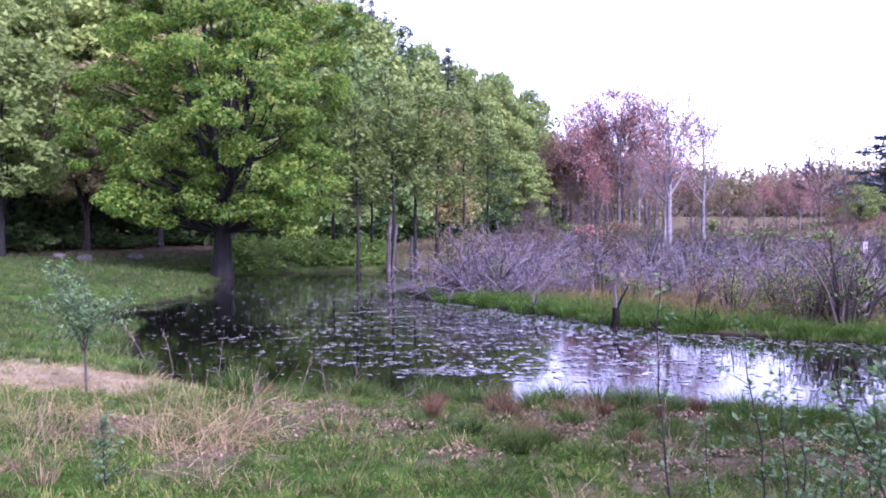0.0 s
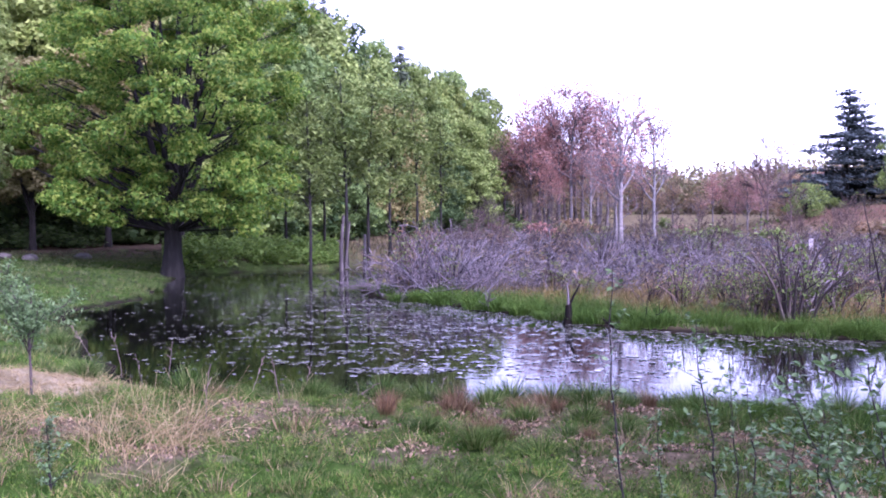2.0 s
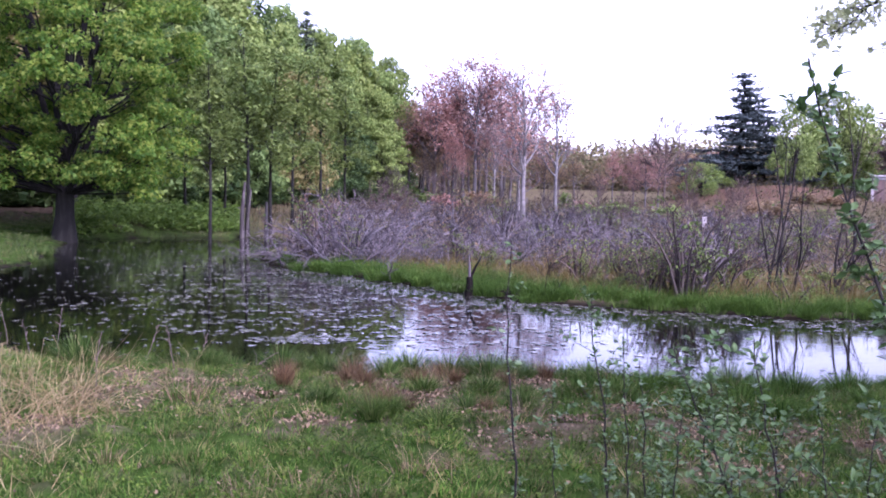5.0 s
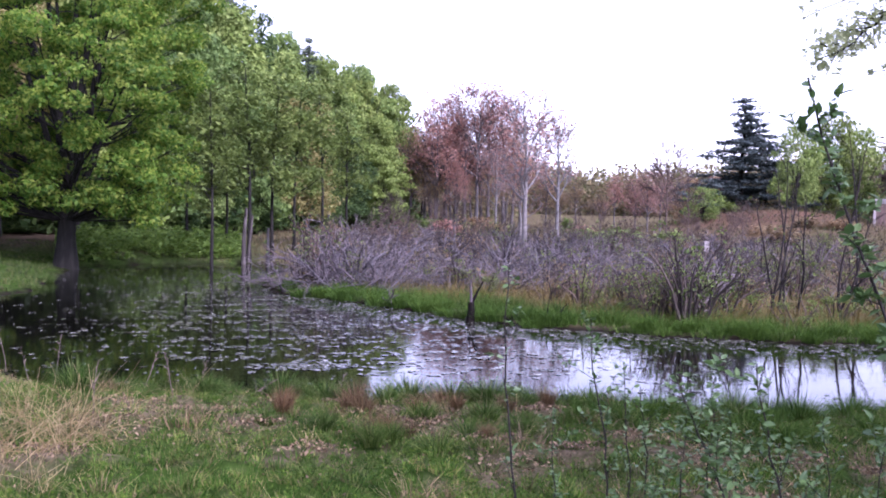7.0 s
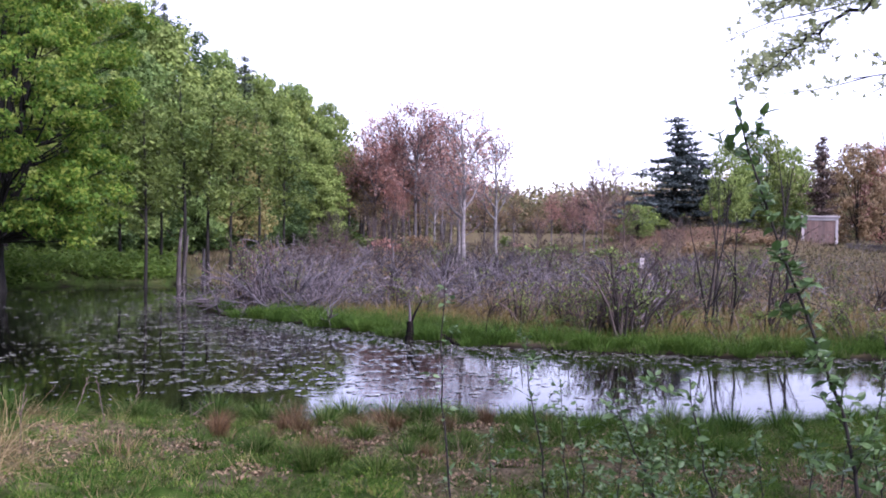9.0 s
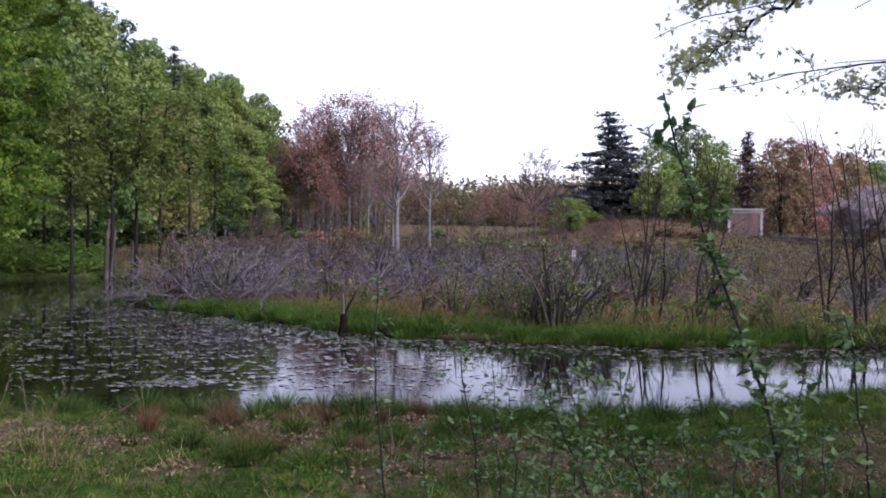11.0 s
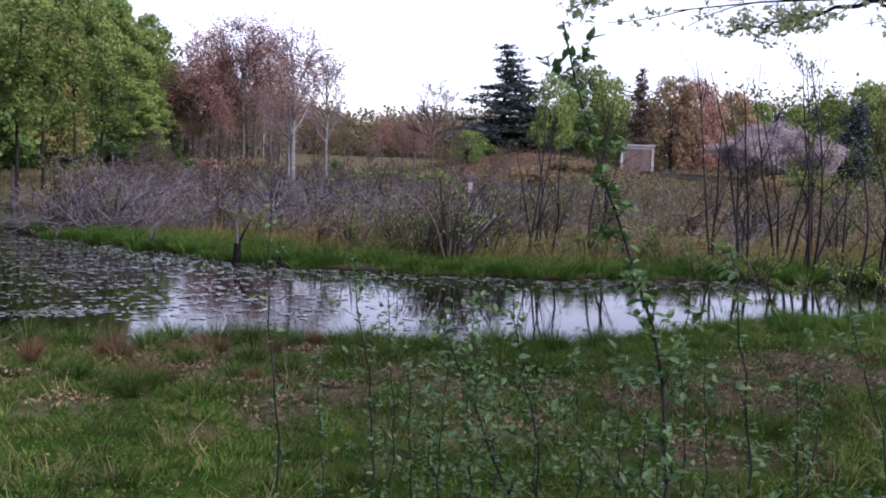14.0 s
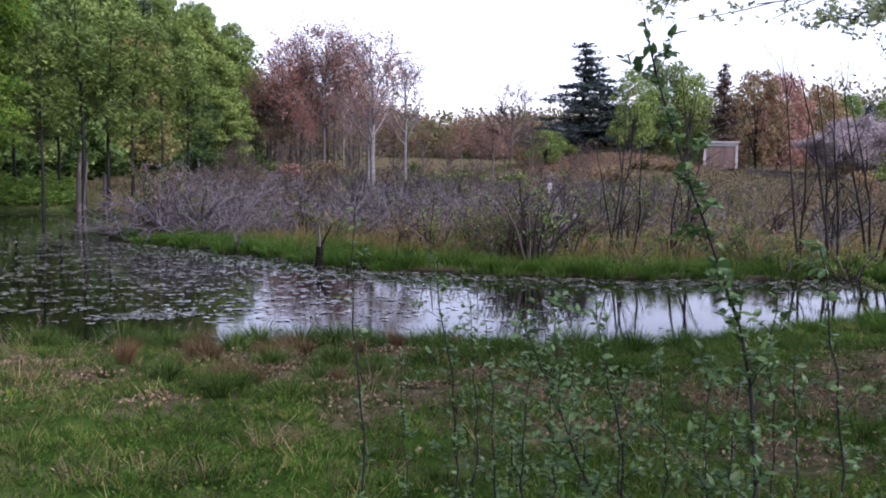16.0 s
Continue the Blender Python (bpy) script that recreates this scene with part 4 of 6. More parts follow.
def dead_shrub(seed, h, stems, twigs, mat, spread=0.6, leaf=None, leaf_n=0):
    rng = np.random.default_rng(seed)
    twigs = int(twigs * 0.62)
    root = new("marsh_shrub")
    yaw = rng.uniform(0, 2 * np.pi, stems)
    tilt = rng.uniform(0.1, spread, stems)
    d = np.stack([np.cos(yaw) * tilt, np.sin(yaw) * tilt, np.ones(stems)], 1)
    s = np.stack([np.cos(yaw) * 0.12, np.sin(yaw) * 0.12, np.full(stems, -0.05)], 1) * rng.uniform(0.2, 2.2, (stems, 1))
    s[:, 2] = -0.05
    p = shoots(rng, s, d, h * rng.uniform(0.7, 1.15, stems), np.full(stems, 0.028), np.full(stems, 0.009), 5, 0.18, 0.0)
    q = sprout(rng, *p, twigs, 0.15, 1.0, 48, 0.45)
    b = shoots(rng, q[0], q[1], q[2], np.maximum(q[3], 0.008), np.full(twigs, 0.004), 4, 0.22, 0.0)
    q2 = sprout(rng, *b, int(twigs * 1.5), 0.2, 1.0, 50, 0.5)
    b2 = shoots(rng, q2[0], q2[1], q2[2], np.full(int(twigs * 1.5), 0.007), np.full(int(twigs * 1.5), 0.005), 2, 0.2, 0.0)
    part_np("tangle", join(tubes(*p, 5), tubes(*b, 3), tubes(*b2, 3)), mat, root)
    if leaf_n:
        at = along(rng, b2[0], leaf_n) + rng.normal(0, 0.05, (leaf_n, 3))
        part_np("foliage", leaflets(rng, at, 0.06, 0.4), leaf, root, smooth=False)
    return root


def snarl(seed):
    """A heap of long dead boughs that arch and cross, with fine twigs."""
    rng = np.random.default_rng(seed)
    root = new("brush_heap")
    n = 24
    a, r = rng.uniform(0, 6.28, n), 0.9 * np.sqrt(rng.random(n))
    foot = np.stack([r * np.cos(a), r * np.sin(a), np.full(n, -0.05)], 1)
    yaw = a + rng.normal(0, 0.9, n)
    way = np.stack([np.cos(yaw), np.sin(yaw), rng.uniform(0.5, 2.4, n)], 1)
    p = shoots(rng, foot, way, rng.uniform(1.2, 2.7, n), rng.uniform(0.022, 0.045, n), np.full(n, 0.009), 8, 0.26, -0.08)
    q = sprout(rng, *p, 120, 0.15, 1.0, 52, 0.36)
    b = shoots(rng, q[0], q[1], q[2], np.clip(q[3], 0.009, 0.02), np.full(120, 0.006), 5, 0.24, -0.02)
    q = sprout(rng, *b, 190, 0.2, 1.0, 48, 0.5)
    c = shoots(rng, q[0], q[1], q[2], np.full(190, 0.008), np.full(190, 0.005), 3, 0.2, 0.0)
    for i in range(n):
        part_np("bough", tubes(p[0][i:i + 1], p[1][i:i + 1], 5), DEAD_WOOD, root)
    tagged(part_np("twigwork", join(tubes(*b, 4), tubes(*c, 3)), DEAD_WOOD, root), kind="stuff")
    return tagged(root, "heap of weathered grey dead boughs in the marsh", "brush heap", "brush heaps")


heaps = [snarl(107), snarl(108)]
for i, (az, d, k, tall) in enumerate(((1.6, 28.0, 1.0, 1.0), (3.0, 28.4, 1.0, 0.95), (0.4, 28.6, 0.8, 0.75), (4.2, 29.0, 0.9, 1.0), (-0.6, 29.2, 0.8, 0.6), (2.3, 30.5, 1.1, 1.15), (5.6, 27.4, 0.8, 0.6), (6.6, 28.6, 0.8, 0.8), (8.2, 27.6, 0.7, 0.55), (9.8, 29.5, 0.9, 0.8),
                                      (4.8, 33, 1.1, 1.2), (12.4, 28.5, 0.8, 0.7), (14.6, 31, 0.9, 0.8), (17.8, 28, 0.8, 0.75), (20.4, 30, 1.0, 0.9), (24.6, 29, 0.8, 0.8), (11.2, 35, 1.1, 1.0), (16.4, 37, 1.1, 0.9))):
    m = turned(spot(az, d), 131 * i, k, k * tall * 0.88)
    if i < 2:
        heaps[i].matrix_basis = m
    else:
        again(heaps[i % 2], m)
SHRUBS = [tagged(dead_shrub(101, 1.25, 12, 90, DEAD_WOOD), "leafless grey tangled marsh shrub", "shrub", "grey marsh shrubs"),
          tagged(dead_shrub(102, 1.0, 10, 80, DEAD_WOOD, 1.1), "leafless grey tangled marsh shrub", "shrub", "grey marsh shrubs"),
          tagged(dead_shrub(103, 1.3, 12, 80, TWIG_BROWN, 0.7, LEAF_YELLOW, 500), "brown twiggy marsh shrub with small yellowish leaves", "shrub", "budding marsh shrubs"),
          tagged(dead_shrub(104, 1.2, 10, 80, TWIG_BROWN, 0.6, LEAF_RUST, 350), "brown twiggy marsh shrub with rusty buds", "shrub", "budding marsh shrubs")]
rng = np.random.default_rng(105)
placed = set()
spots = [(4.6, 27.0, 1, 0.75), (20.8, 21.3, 2, 0.9), (22.6, 21.2, 2, 1.45), (23.4, 21.9, 0, 1.3), (22.0, 21.8, 3, 1.2), (19.2, 24, 2, 0.9), (24.4, 22.6, 2, 1.2), (16.8, 23.6, 2, 0.9), (14.8, 24.5, 3, 0.9)]
for i in range(16):
    spots.append((rng.uniform(13, 34), rng.uniform(22.5, 29), 2 if i % 3 else 3, rng.uniform(0.45, 0.8)))
for i in range(96):
    d = 28 + 32 * rng.random() ** 1.2
    az = rng.uniform(0.5, 32) if i % 3 else rng.uniform(24, 48)
    kind = int(rng.choice(4, p=[0.35, 0.2, 0.2, 0.25])) if az < 26 else int(rng.choice(4, p=[0.12, 0.13, 0.35, 0.4]))
    spots.append((az, d, kind, rng.uniform(0.6, 1.45)))
for az, d, kind, s in spots:
    m = turned(spot(az, d), rng.uniform(0, 360), s, s * rng.uniform(0.85, 1.1))
    if kind in placed:
        again(SHRUBS[kind], m)
    else:
        placed.add(kind)
        SHRUBS[kind].matrix_basis = m


def build_thicket():
    """The fine grey brush that fills the marsh between the larger shrubs."""
    rng = np.random.default_rng(106)
    p = scatter(rng, 60000, 0, 50, 27.5, 66, 0.8)
    z, gap, marsh, d, az = lie(p[:, 0], p[:, 1])
    dense = 0.1 + 0.9 * step(-0.1, 0.5, rough(p[:, 0], p[:, 1], 2.0))
    keep = (gap > 3.5) & (marsh > 0.5) & (rng.random(len(p)) < dense * (0.35 + 0.65 * step(36, 22, az)))
    p, az = p[keep], az[keep]
    h = (0.75 + 0.5 * rough(p[:, 0], p[:, 1], 2.2)) * (0.6 + 0.4 * step(36, 22, az))
    c = on_ground(p)
    c[:, 2] += np.maximum(h, 0.25) * rng.uniform(0.05, 1.0, len(p))
    way = unit(rng.normal(0, 1, c.shape) * np.array([1, 1, 0.75]) + np.array([0, 0, 0.35]))
    mid = way * rng.uniform(0.12, 0.45, (len(p), 1))
    bow = rng.normal(0, 0.05, c.shape)
    side = unit(np.cross(way, rng.normal(0, 1, c.shape))) * rng.uniform(0.004, 0.011, (len(p), 1))
    v = np.stack([c - mid - side, c - mid + side, c + bow - side, c + bow + side, c + mid - side * 0.4, c + mid + side * 0.4], 1)
    f = (np.arange(len(p))[:, None, None] * 6 + np.array([[0, 1, 3, 2], [2, 3, 5, 4]])[None]).reshape(-1, 4)
    ob = part_np("marsh_thicket", (v.reshape(-1, 3), f), DEAD_WOOD, smooth=False)
    tagged(ob, "tangled grey leafless brush filling the marsh", "thicket", kind="stuff")


build_thicket()


def fallen_branch(seed, az, d, length, yaw, tip=0.15, mat=DEAD_WOOD, r=0.04):
    rng = np.random.default_rng(seed)
    w = np.array([[math.sin(radians(yaw)), math.cos(radians(yaw)), tip]])
    p = shoots(rng, np.array([[0, 0, -0.03]]), w, [length], [r], [r * 0.25], 7, 0.12, 0.0)
    q = sprout(rng, *p, 9, 0.15, 0.95, 50, 0.4)
    b = shoots(rng, q[0], q[1] + np.array([0, 0, 0.25]), q[2], q[3], q[3] * 0.3, 4, 0.15)
    root = new("fallen_branch")
    part_np("limb", tubes(*p, 6), mat, root)
    for i in range(9):
        part_np("side_branch", tubes(b[0][i:i + 1], b[1][i:i + 1], 4), mat, root)
    tagged(put(root, spot(az, d, 0.04)), "bare fallen branch lying in the marsh edge", "branch", "fallen branches")


for i, (az, d, l, yaw, tip) in enumerate([(1.0, 27.5, 2.0, 70, 0.35), (2.4, 27.0, 1.8, 250, 0.5), (0.0, 27.8, 1.5, 300, 0.3), (3.2, 26.6, 1.6, 100, 0.4), (4.6, 25.8, 1.3, 60, 0.6), (5.4, 27, 1.8, 290, 0.4), (-0.9, 27.3, 1.3, 200, 0.2), (5.2, 23.9, 0.9, 160, 0.5), (6.8, 29, 2.0, 80, 0.4), (8.3, 31, 1.8, 270, 0.4)]):
    fallen_branch(120 + i, az, d, l, yaw, tip)
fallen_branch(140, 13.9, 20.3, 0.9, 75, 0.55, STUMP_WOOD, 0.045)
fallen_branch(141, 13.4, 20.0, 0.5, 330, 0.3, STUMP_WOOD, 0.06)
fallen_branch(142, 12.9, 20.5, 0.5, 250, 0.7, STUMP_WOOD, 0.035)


def stalk(seed, az, d, h, lean):
    rng = np.random.default_rng(seed)
    root = new("dead_stalk")
    p = shoots(rng, np.array([[0, 0, -0.15]]), np.array([[lean, 0, 1.0]]), [h + 0.15], [0.007], [0.003], 8, 0.07)
    part_np("stem", tubes(*p, 5), STALK, root)
    q = sprout(rng, *p, 5, 0.6, 1.0, 40, 0.16)
    b = shoots(rng, q[0], q[1], q[2], np.full(5, 0.004), np.full(5, 0.003), 3, 0.15)
    for i in range(5):
        part_np("seed_head", tubes(b[0][i:i + 1], b[1][i:i + 1] * 1.3, 5), STALK, root)
    tagged(put(root, spot(az, d)), "thin withered brown stalk at the water's edge", "stalk", "withered stalks")


STALK = material("stalk", [(0.06, 0.045, 0.035), (0.13, 0.1, 0.08), (0.2, 0.16, 0.13)], 8, 0.9, 0.3, 30)
for i, (az, d, hh, lean) in enumerate([(-16.9, 15.2, 0.85, -0.3), (-16.0, 14.8, 0.7, 0.1), (-13.9, 14.2, 0.75, 0.45), (-14.8, 14.0, 0.5, -0.1), (-8.9, 12.6, 0.55, 0.05), (-5.6, 12.4, 0.45, -0.1), (-11.6, 9.0, 0.6, 0.2), (-7.0, 10.5, 0.5, -0.1), (2.0, 12.0, 0.4, 0.1), (10.6, 11.4, 0.45, -0.2)]):
    stalk(145 + i, az, d, hh, lean)
fallen_branch(144, -3.2, 11.7, 0.5, 60, 0.25, STALK, 0.012)


def build_stump():
    rng = np.random.default_rng(130)
    root = new("tree_stump")
    p = shoots(rng, np.array([[0, 0, -0.3]]), np.array([[0.1, 0, 1.0]]), [0.85], [0.13], [0.07], 7, 0.06)
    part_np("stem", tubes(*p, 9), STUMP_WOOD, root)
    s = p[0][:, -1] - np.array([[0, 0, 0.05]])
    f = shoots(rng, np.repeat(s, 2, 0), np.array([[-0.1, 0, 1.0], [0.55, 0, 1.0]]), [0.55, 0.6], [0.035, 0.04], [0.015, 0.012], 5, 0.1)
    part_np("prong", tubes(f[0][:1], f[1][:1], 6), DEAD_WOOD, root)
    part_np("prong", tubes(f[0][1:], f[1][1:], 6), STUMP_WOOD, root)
    tagged(put(root, spot(9.95, 20.95, 0.12)), "dark rotten forked stump at the marsh edge", "stump")


build_stump()


def alder(seed, name, stems, h, spread, label, leaf_n=0, leaf=None, fan=0.0):
    rng = np.random.default_rng(seed)
    root = new(name)
    yaw = rng.uniform(0, 2 * np.pi, stems)
    tilt = rng.uniform(0.03, spread, stems)
    d = np.stack([np.cos(yaw) * tilt + fan, np.sin(yaw) * tilt, np.ones(stems)], 1)
    s = np.stack([np.cos(yaw), np.sin(yaw), np.zeros(stems)], 1) * rng.uniform(0.05, 0.3, (stems, 1))
    s[:, 2] = -0.1
    hs = h * rng.uniform(0.75, 1.05, stems)
    p = shoots(rng, s, d, hs, np.full(stems, 0.036), np.full(stems, 0.007), 11, 0.07, 0.03)
    q = sprout(rng, *p, stems * 5, 0.15, 0.95, 36, 0.3)
    b = shoots(rng, q[0], q[1], q[2], np.minimum(q[3], 0.02), np.full(stems * 5, 0.005), 5, 0.1, 0.06)
    q2 = sprout(rng, *b, stems * 14, 0.2, 1.0, 36, 0.45)
    b2 = shoots(rng, q2[0], q2[1], q2[2], np.full(stems * 14, 0.006), np.full(stems * 14, 0.004), 4, 0.1, 0.04)
    for i in range(stems):
        part_np("stem", tubes(p[0][i:i + 1], p[1][i:i + 1], 7), ALDER_BARK, root)
    tagged(part_np("twigwork", join(tubes(*b, 4), tubes(*b2, 3)), ALDER_BARK, root), kind="stuff")
    if leaf_n:
        at = along(rng, b2[0], leaf_n) + rng.normal(0, 0.06, (leaf_n, 3))
        part_np("foliage", leaflets(rng, at, 0.075, 0.5), leaf, root, smooth=False)
    return tagged(root, label, "tree", "alders along the channel")


for seed, az, d, stems, h, spread, fan, n in ((151, 38.2, 23.5, 2, 4.9, 0.12, -0.1, 0), (152, 39.6, 23.0, 3, 4.6, 0.14, -0.05, 0), (153, 41.3, 23.6, 4, 4.6, 0.16, 0.0, 0), (154, 43.1, 23.2, 5, 4.8, 0.16, 0.06, 1300), (155, 44.9, 22.5, 2, 3.4, 0.12, 0.05, 120),
                                              (156, 27.1, 23.8, 2, 3.7, 0.1, 0.0, 0), (157, 28.1, 24.2, 3, 3.9, 0.18, 0.08, 60), (158, 30.0, 23.0, 1, 3.2, 0.1, 0.25, 0), (159, 31.0, 24.0, 2, 4.2, 0.08, 0.05, 0), (160, 47.0, 23, 4, 4.6, 0.16, 0.05, 500)):
    put(alder(seed, "alder", stems, h, spread, "thin dark many-stemmed alder, almost leafless" if n < 100 else "thin many-stemmed alder with a few yellow-green leaves", n, LEAF_YELLOW, fan), spot(az, d))
leafy = dead_shrub(161, 1.0, 8, 60, TWIG_BROWN, 0.9, LEAF_YELLOW, 900)
tagged(put(leafy, spot(45.8, 21.6), 0, 1.2), "low shrub in yellow-green leaf by the channel", "shrub", "leafing shrubs")
again(leafy, turned(spot(33.6, 24), 80, 1.0))
again(leafy, turned(spot(14.2, 36), 80, 0.9))
for az, d, k in ((18.4, 21.8, 0.62), (20.6, 22.6, 0.75), (23.0, 21.6, 0.7), (25.4, 22.8, 0.8), (28.8, 21.4, 0.75), (30.6, 23.2, 0.8), (35.6, 22.4, 0.85), (37.0, 21.2, 0.7), (40.6, 21.4, 0.85), (43.0, 20.6, 0.8), (11.0, 27.0, 0.7), (7.2, 29.5, 0.7)):
    again(leafy, turned(spot(az, d), az * 53, k))


def build_nest_box():
    root = new("nest_box")
    bm = bmesh.new()
    box(bm, -0.035, 0.035, -0.035, 0.035, -0.2, 1.0, 0.006)
    part("post", bm, BARK_GREY, root)
    bm = bmesh.new()
    box(bm, -0.085, 0.085, -0.19, -0.04, 0.7, 1.1, 0.008)
    part("body", bm, PAINT_WHITE, root)
    bm = bmesh.new()
    box(bm, -0.105, 0.105, -0.22, 0.0, 1.1, 1.125, 0.006)
    part("roof", bm, PAINT_WHITE, root)
    # No opening is cut: a near-black disc paints the entrance's dark inside.
    bm = bmesh.new()
    bmesh.ops.create_circle(bm, cap_ends=True, segments=14, radius=0.025, matrix=Matrix.Translation((0, -0.194, 0.98)) @ Matrix.Rotation(math.pi / 2, 4, "X"))
    part("entrance_hole", bm, STUMP_WOOD, root)
    tagged(put(root, spot(23.66, 42), -23), "white nest box on a post in the marsh", "nest box")


build_nest_box()


# ---- shed, wall and markers ----
def build_shed():
    root = new("shed")
    w, dp, h = 2.75, 2.4, 2.15
    t = 0.12
    for nm, dims in (("wall", (-w / 2, -w / 2 + t, 0, dp, -0.2, h)), ("wall", (w / 2 - t, w / 2, 0, dp, -0.2, h)), ("wall", (-w / 2 + t, w / 2 - t, dp - t, dp, -0.2, h))):
        bm = bmesh.new()
        part(nm, box(bm, *dims), BOARD_PINK, root)
    n = 9
    for i in range(n):
        bm = bmesh.new()
        x0 = -w / 2 + t + 0.06 + (w - 2 * t - 0.12) / n * i
        part("door_board", box(bm, x0 + 0.006, x0 + (w - 2 * t - 0.12) / n - 0.006, -0.02, 0.03, 0.0, h - 0.3, 0.005), BOARD_PINK, root)
    for dims in ((-w / 2 - 0.02, -w / 2 + t + 0.06, -0.07, -0.003, 0, h - 0.26), (w / 2 - t - 0.06, w / 2 + 0.02, -0.07, -0.003, 0, h - 0.26), (-w / 2 - 0.02, w / 2 + 0.02, -0.07, -0.003, h - 0.26, h)):
        bm = bmesh.new()
        part("white_trim", box(bm, *dims, 0.006), PAINT_WHITE, root, "white painted trim board")
    for x0 in (-0.65, 0.62):
        bm = bmesh.new()
        part("door_rail", box(bm, x0 - 0.3, x0 + 0.33, -0.045, -0.022, 0.9, 1.0, 0.004), BOARD_PINK, root)
    bm = bmesh.new()
    box(bm, -w / 2 - 0.15, w / 2 + 0.15, -0.2, dp + 0.15, h, h + 0.14, 0.01)
    part("roof", bm, PAINT_WHITE, root, "flat pale roof edge")
    tagged(put(root, spot(33.3, 85), -33), "small shed with white trim and weathered pinkish doors", "shed")


build_shed()


def build_wall():
    root = new("retaining_wall")
    rng = np.random.default_rng(170)
    a, b = spot(34.6, 82.5), spot(39.2, 80.5)
    root.location = a
    n = 26
    for row in range(2):
        for i in range(n):
            k0, k1 = (i + 0.5 * row) / n, (i + 0.97 + 0.5 * row) / n
            p0, p1 = a.lerp(b, k0), a.lerp(b, min(k1, 1.0))
            bm = bmesh.new()
            l = (p1 - p0).length
            if l < 0.05:
                continue
            box(bm, 0, l, -0.17, 0.17 + rng.uniform(0, 0.04), row * 0.27 - 0.1, row * 0.27 + 0.165, 0.02)
            ob = part("wall_block", bm, STONE_DARK, root)
            ob.matrix_basis = Matrix.Translation(p0 - a) @ Matrix.Rotation(math.atan2(p1.y - p0.y, p1.x - p0.x), 4, "Z")
    tagged(root, "low dark stone retaining wall beside the shed", "wall", kind="structure")


build_wall()


def rock(seed, az, d, s):
    rng = np.random.default_rng(seed)
    bm = bmesh.new()
    bmesh.ops.create_icosphere(bm, subdivisions=3, radius=s)
    for v in bm.verts:
        k = 1 + 0.25 * noise.noise(v.co * (1.6 / s) + Vector((seed, 0, 0))) + 0.08 * noise.noise(v.co * (5 / s))
        v.co = Vector((v.co.x * 1.3 * k, v.co.y * k, v.co.z * 0.6 * k))
    ob = part("boulder", bm, ROCK)
    tagged(put(ob, spot(az, d, s * 0.1), rng.uniform(0, 360)), "grey boulder on the far grassy bank", "rock", "boulders")


def build_car():
    root = new("parked_car")
    prof = [(-2.1, 0.35), (-2.15, 0.7), (-1.5, 0.86), (-0.85, 0.9), (-0.35, 1.38), (0.95, 1.42), (1.6, 0.95), (2.1, 0.88), (2.15, 0.4)]
    bm = bmesh.new()
    rows = [[bm.verts.new((x, y * (0.86 if z > 1.0 else 1.0), z)) for x, z in prof] for y in (-0.85, 0.85)]
    bm.faces.new(rows[0])
    bm.faces.new(rows[1][::-1])
    for i in range(len(prof)):
        j = (i + 1) % len(prof)
        bm.faces.new((rows[0][i], rows[1][i], rows[1][j], rows[0][j]))
    bmesh.ops.recalc_face_normals(bm, faces=bm.faces)
    part("body", bm, PAINT_WHITE, root)
    for y in (-0.79, 0.79):
        bm = bmesh.new()
        box(bm, -0.45, 1.05, y - 0.025, y + 0.025, 0.98, 1.3, 0.01)
        part("side_window", bm, ROOF_DARK, root)
        for x in (-1.35, 1.35):
            bm = bmesh.new()
            bmesh.ops.create_cone(bm, cap_ends=True, segments=18, radius1=0.32, radius2=0.32, depth=0.2, matrix=Matrix.Translation((x, y, 0.32)) @ Matrix.Rotation(math.pi / 2, 4, "X"))
            wheel = part("wheel", bm, ROOF_DARK, root)
            bm = bmesh.new()
            bmesh.ops.create_cone(bm, cap_ends=True, segments=14, radius1=0.18, radius2=0.16, depth=0.03, matrix=Matrix.Translation((x, y * 1.14, 0.32)) @ Matrix.Rotation(math.pi / 2, 4, "X"))
            part("hub", bm, PAINT_WHITE, wheel)
    tagged(put(root, spot(44.3, 92, 0.02), 20), "pale parked car on the far lawn", "car")


build_car()


def marker(az, d, h):
    bm = bmesh.new()
    box(bm, -0.16, 0.16, -0.06, 0.06, -0.1, h, 0.02)
    for v in bm.verts:
        if v.co.z > h - 0.05:
            v.co.x *= 0.82
    tagged(put(part("marker_stone", bm, PAINT_WHITE), spot(az, d), -az), "small pale upright marker stone on the lawn", "marker stone", "marker stones")


marker(40.1, 76, 0.42)
marker(45.2, 72, 0.35)
rock(181, -20.5, 41, 0.32)
rock(182, -17.8, 42.5, 0.3)
rock(183, -21.8, 42, 0.25)
rock(184, 39.9, 79, 0.28)


# ---- grasses ----
def tufts(rng, heads, n, spread, tall, splay, width):
    """Grass in tufts: n blades round every head, leaning outwards."""
    who = np.repeat(np.arange(len(heads)), n)
    turn, far = rng.uniform(0, 2 * np.pi, len(who)), np.sqrt(rng.random(len(who)))
    out = np.stack([np.cos(turn), np.sin(turn)], 1)
    foot = on_ground(heads[who] + out * (far * spread[who])[:, None])
    h = tall[who] * rng.uniform(0.55, 1.15, len(who))
    tip = np.concatenate([out * (h * (far * splay + rng.normal(0, 0.25, len(who))))[:, None], h[:, None]], 1)
    return spears(rng, foot, tip, width)


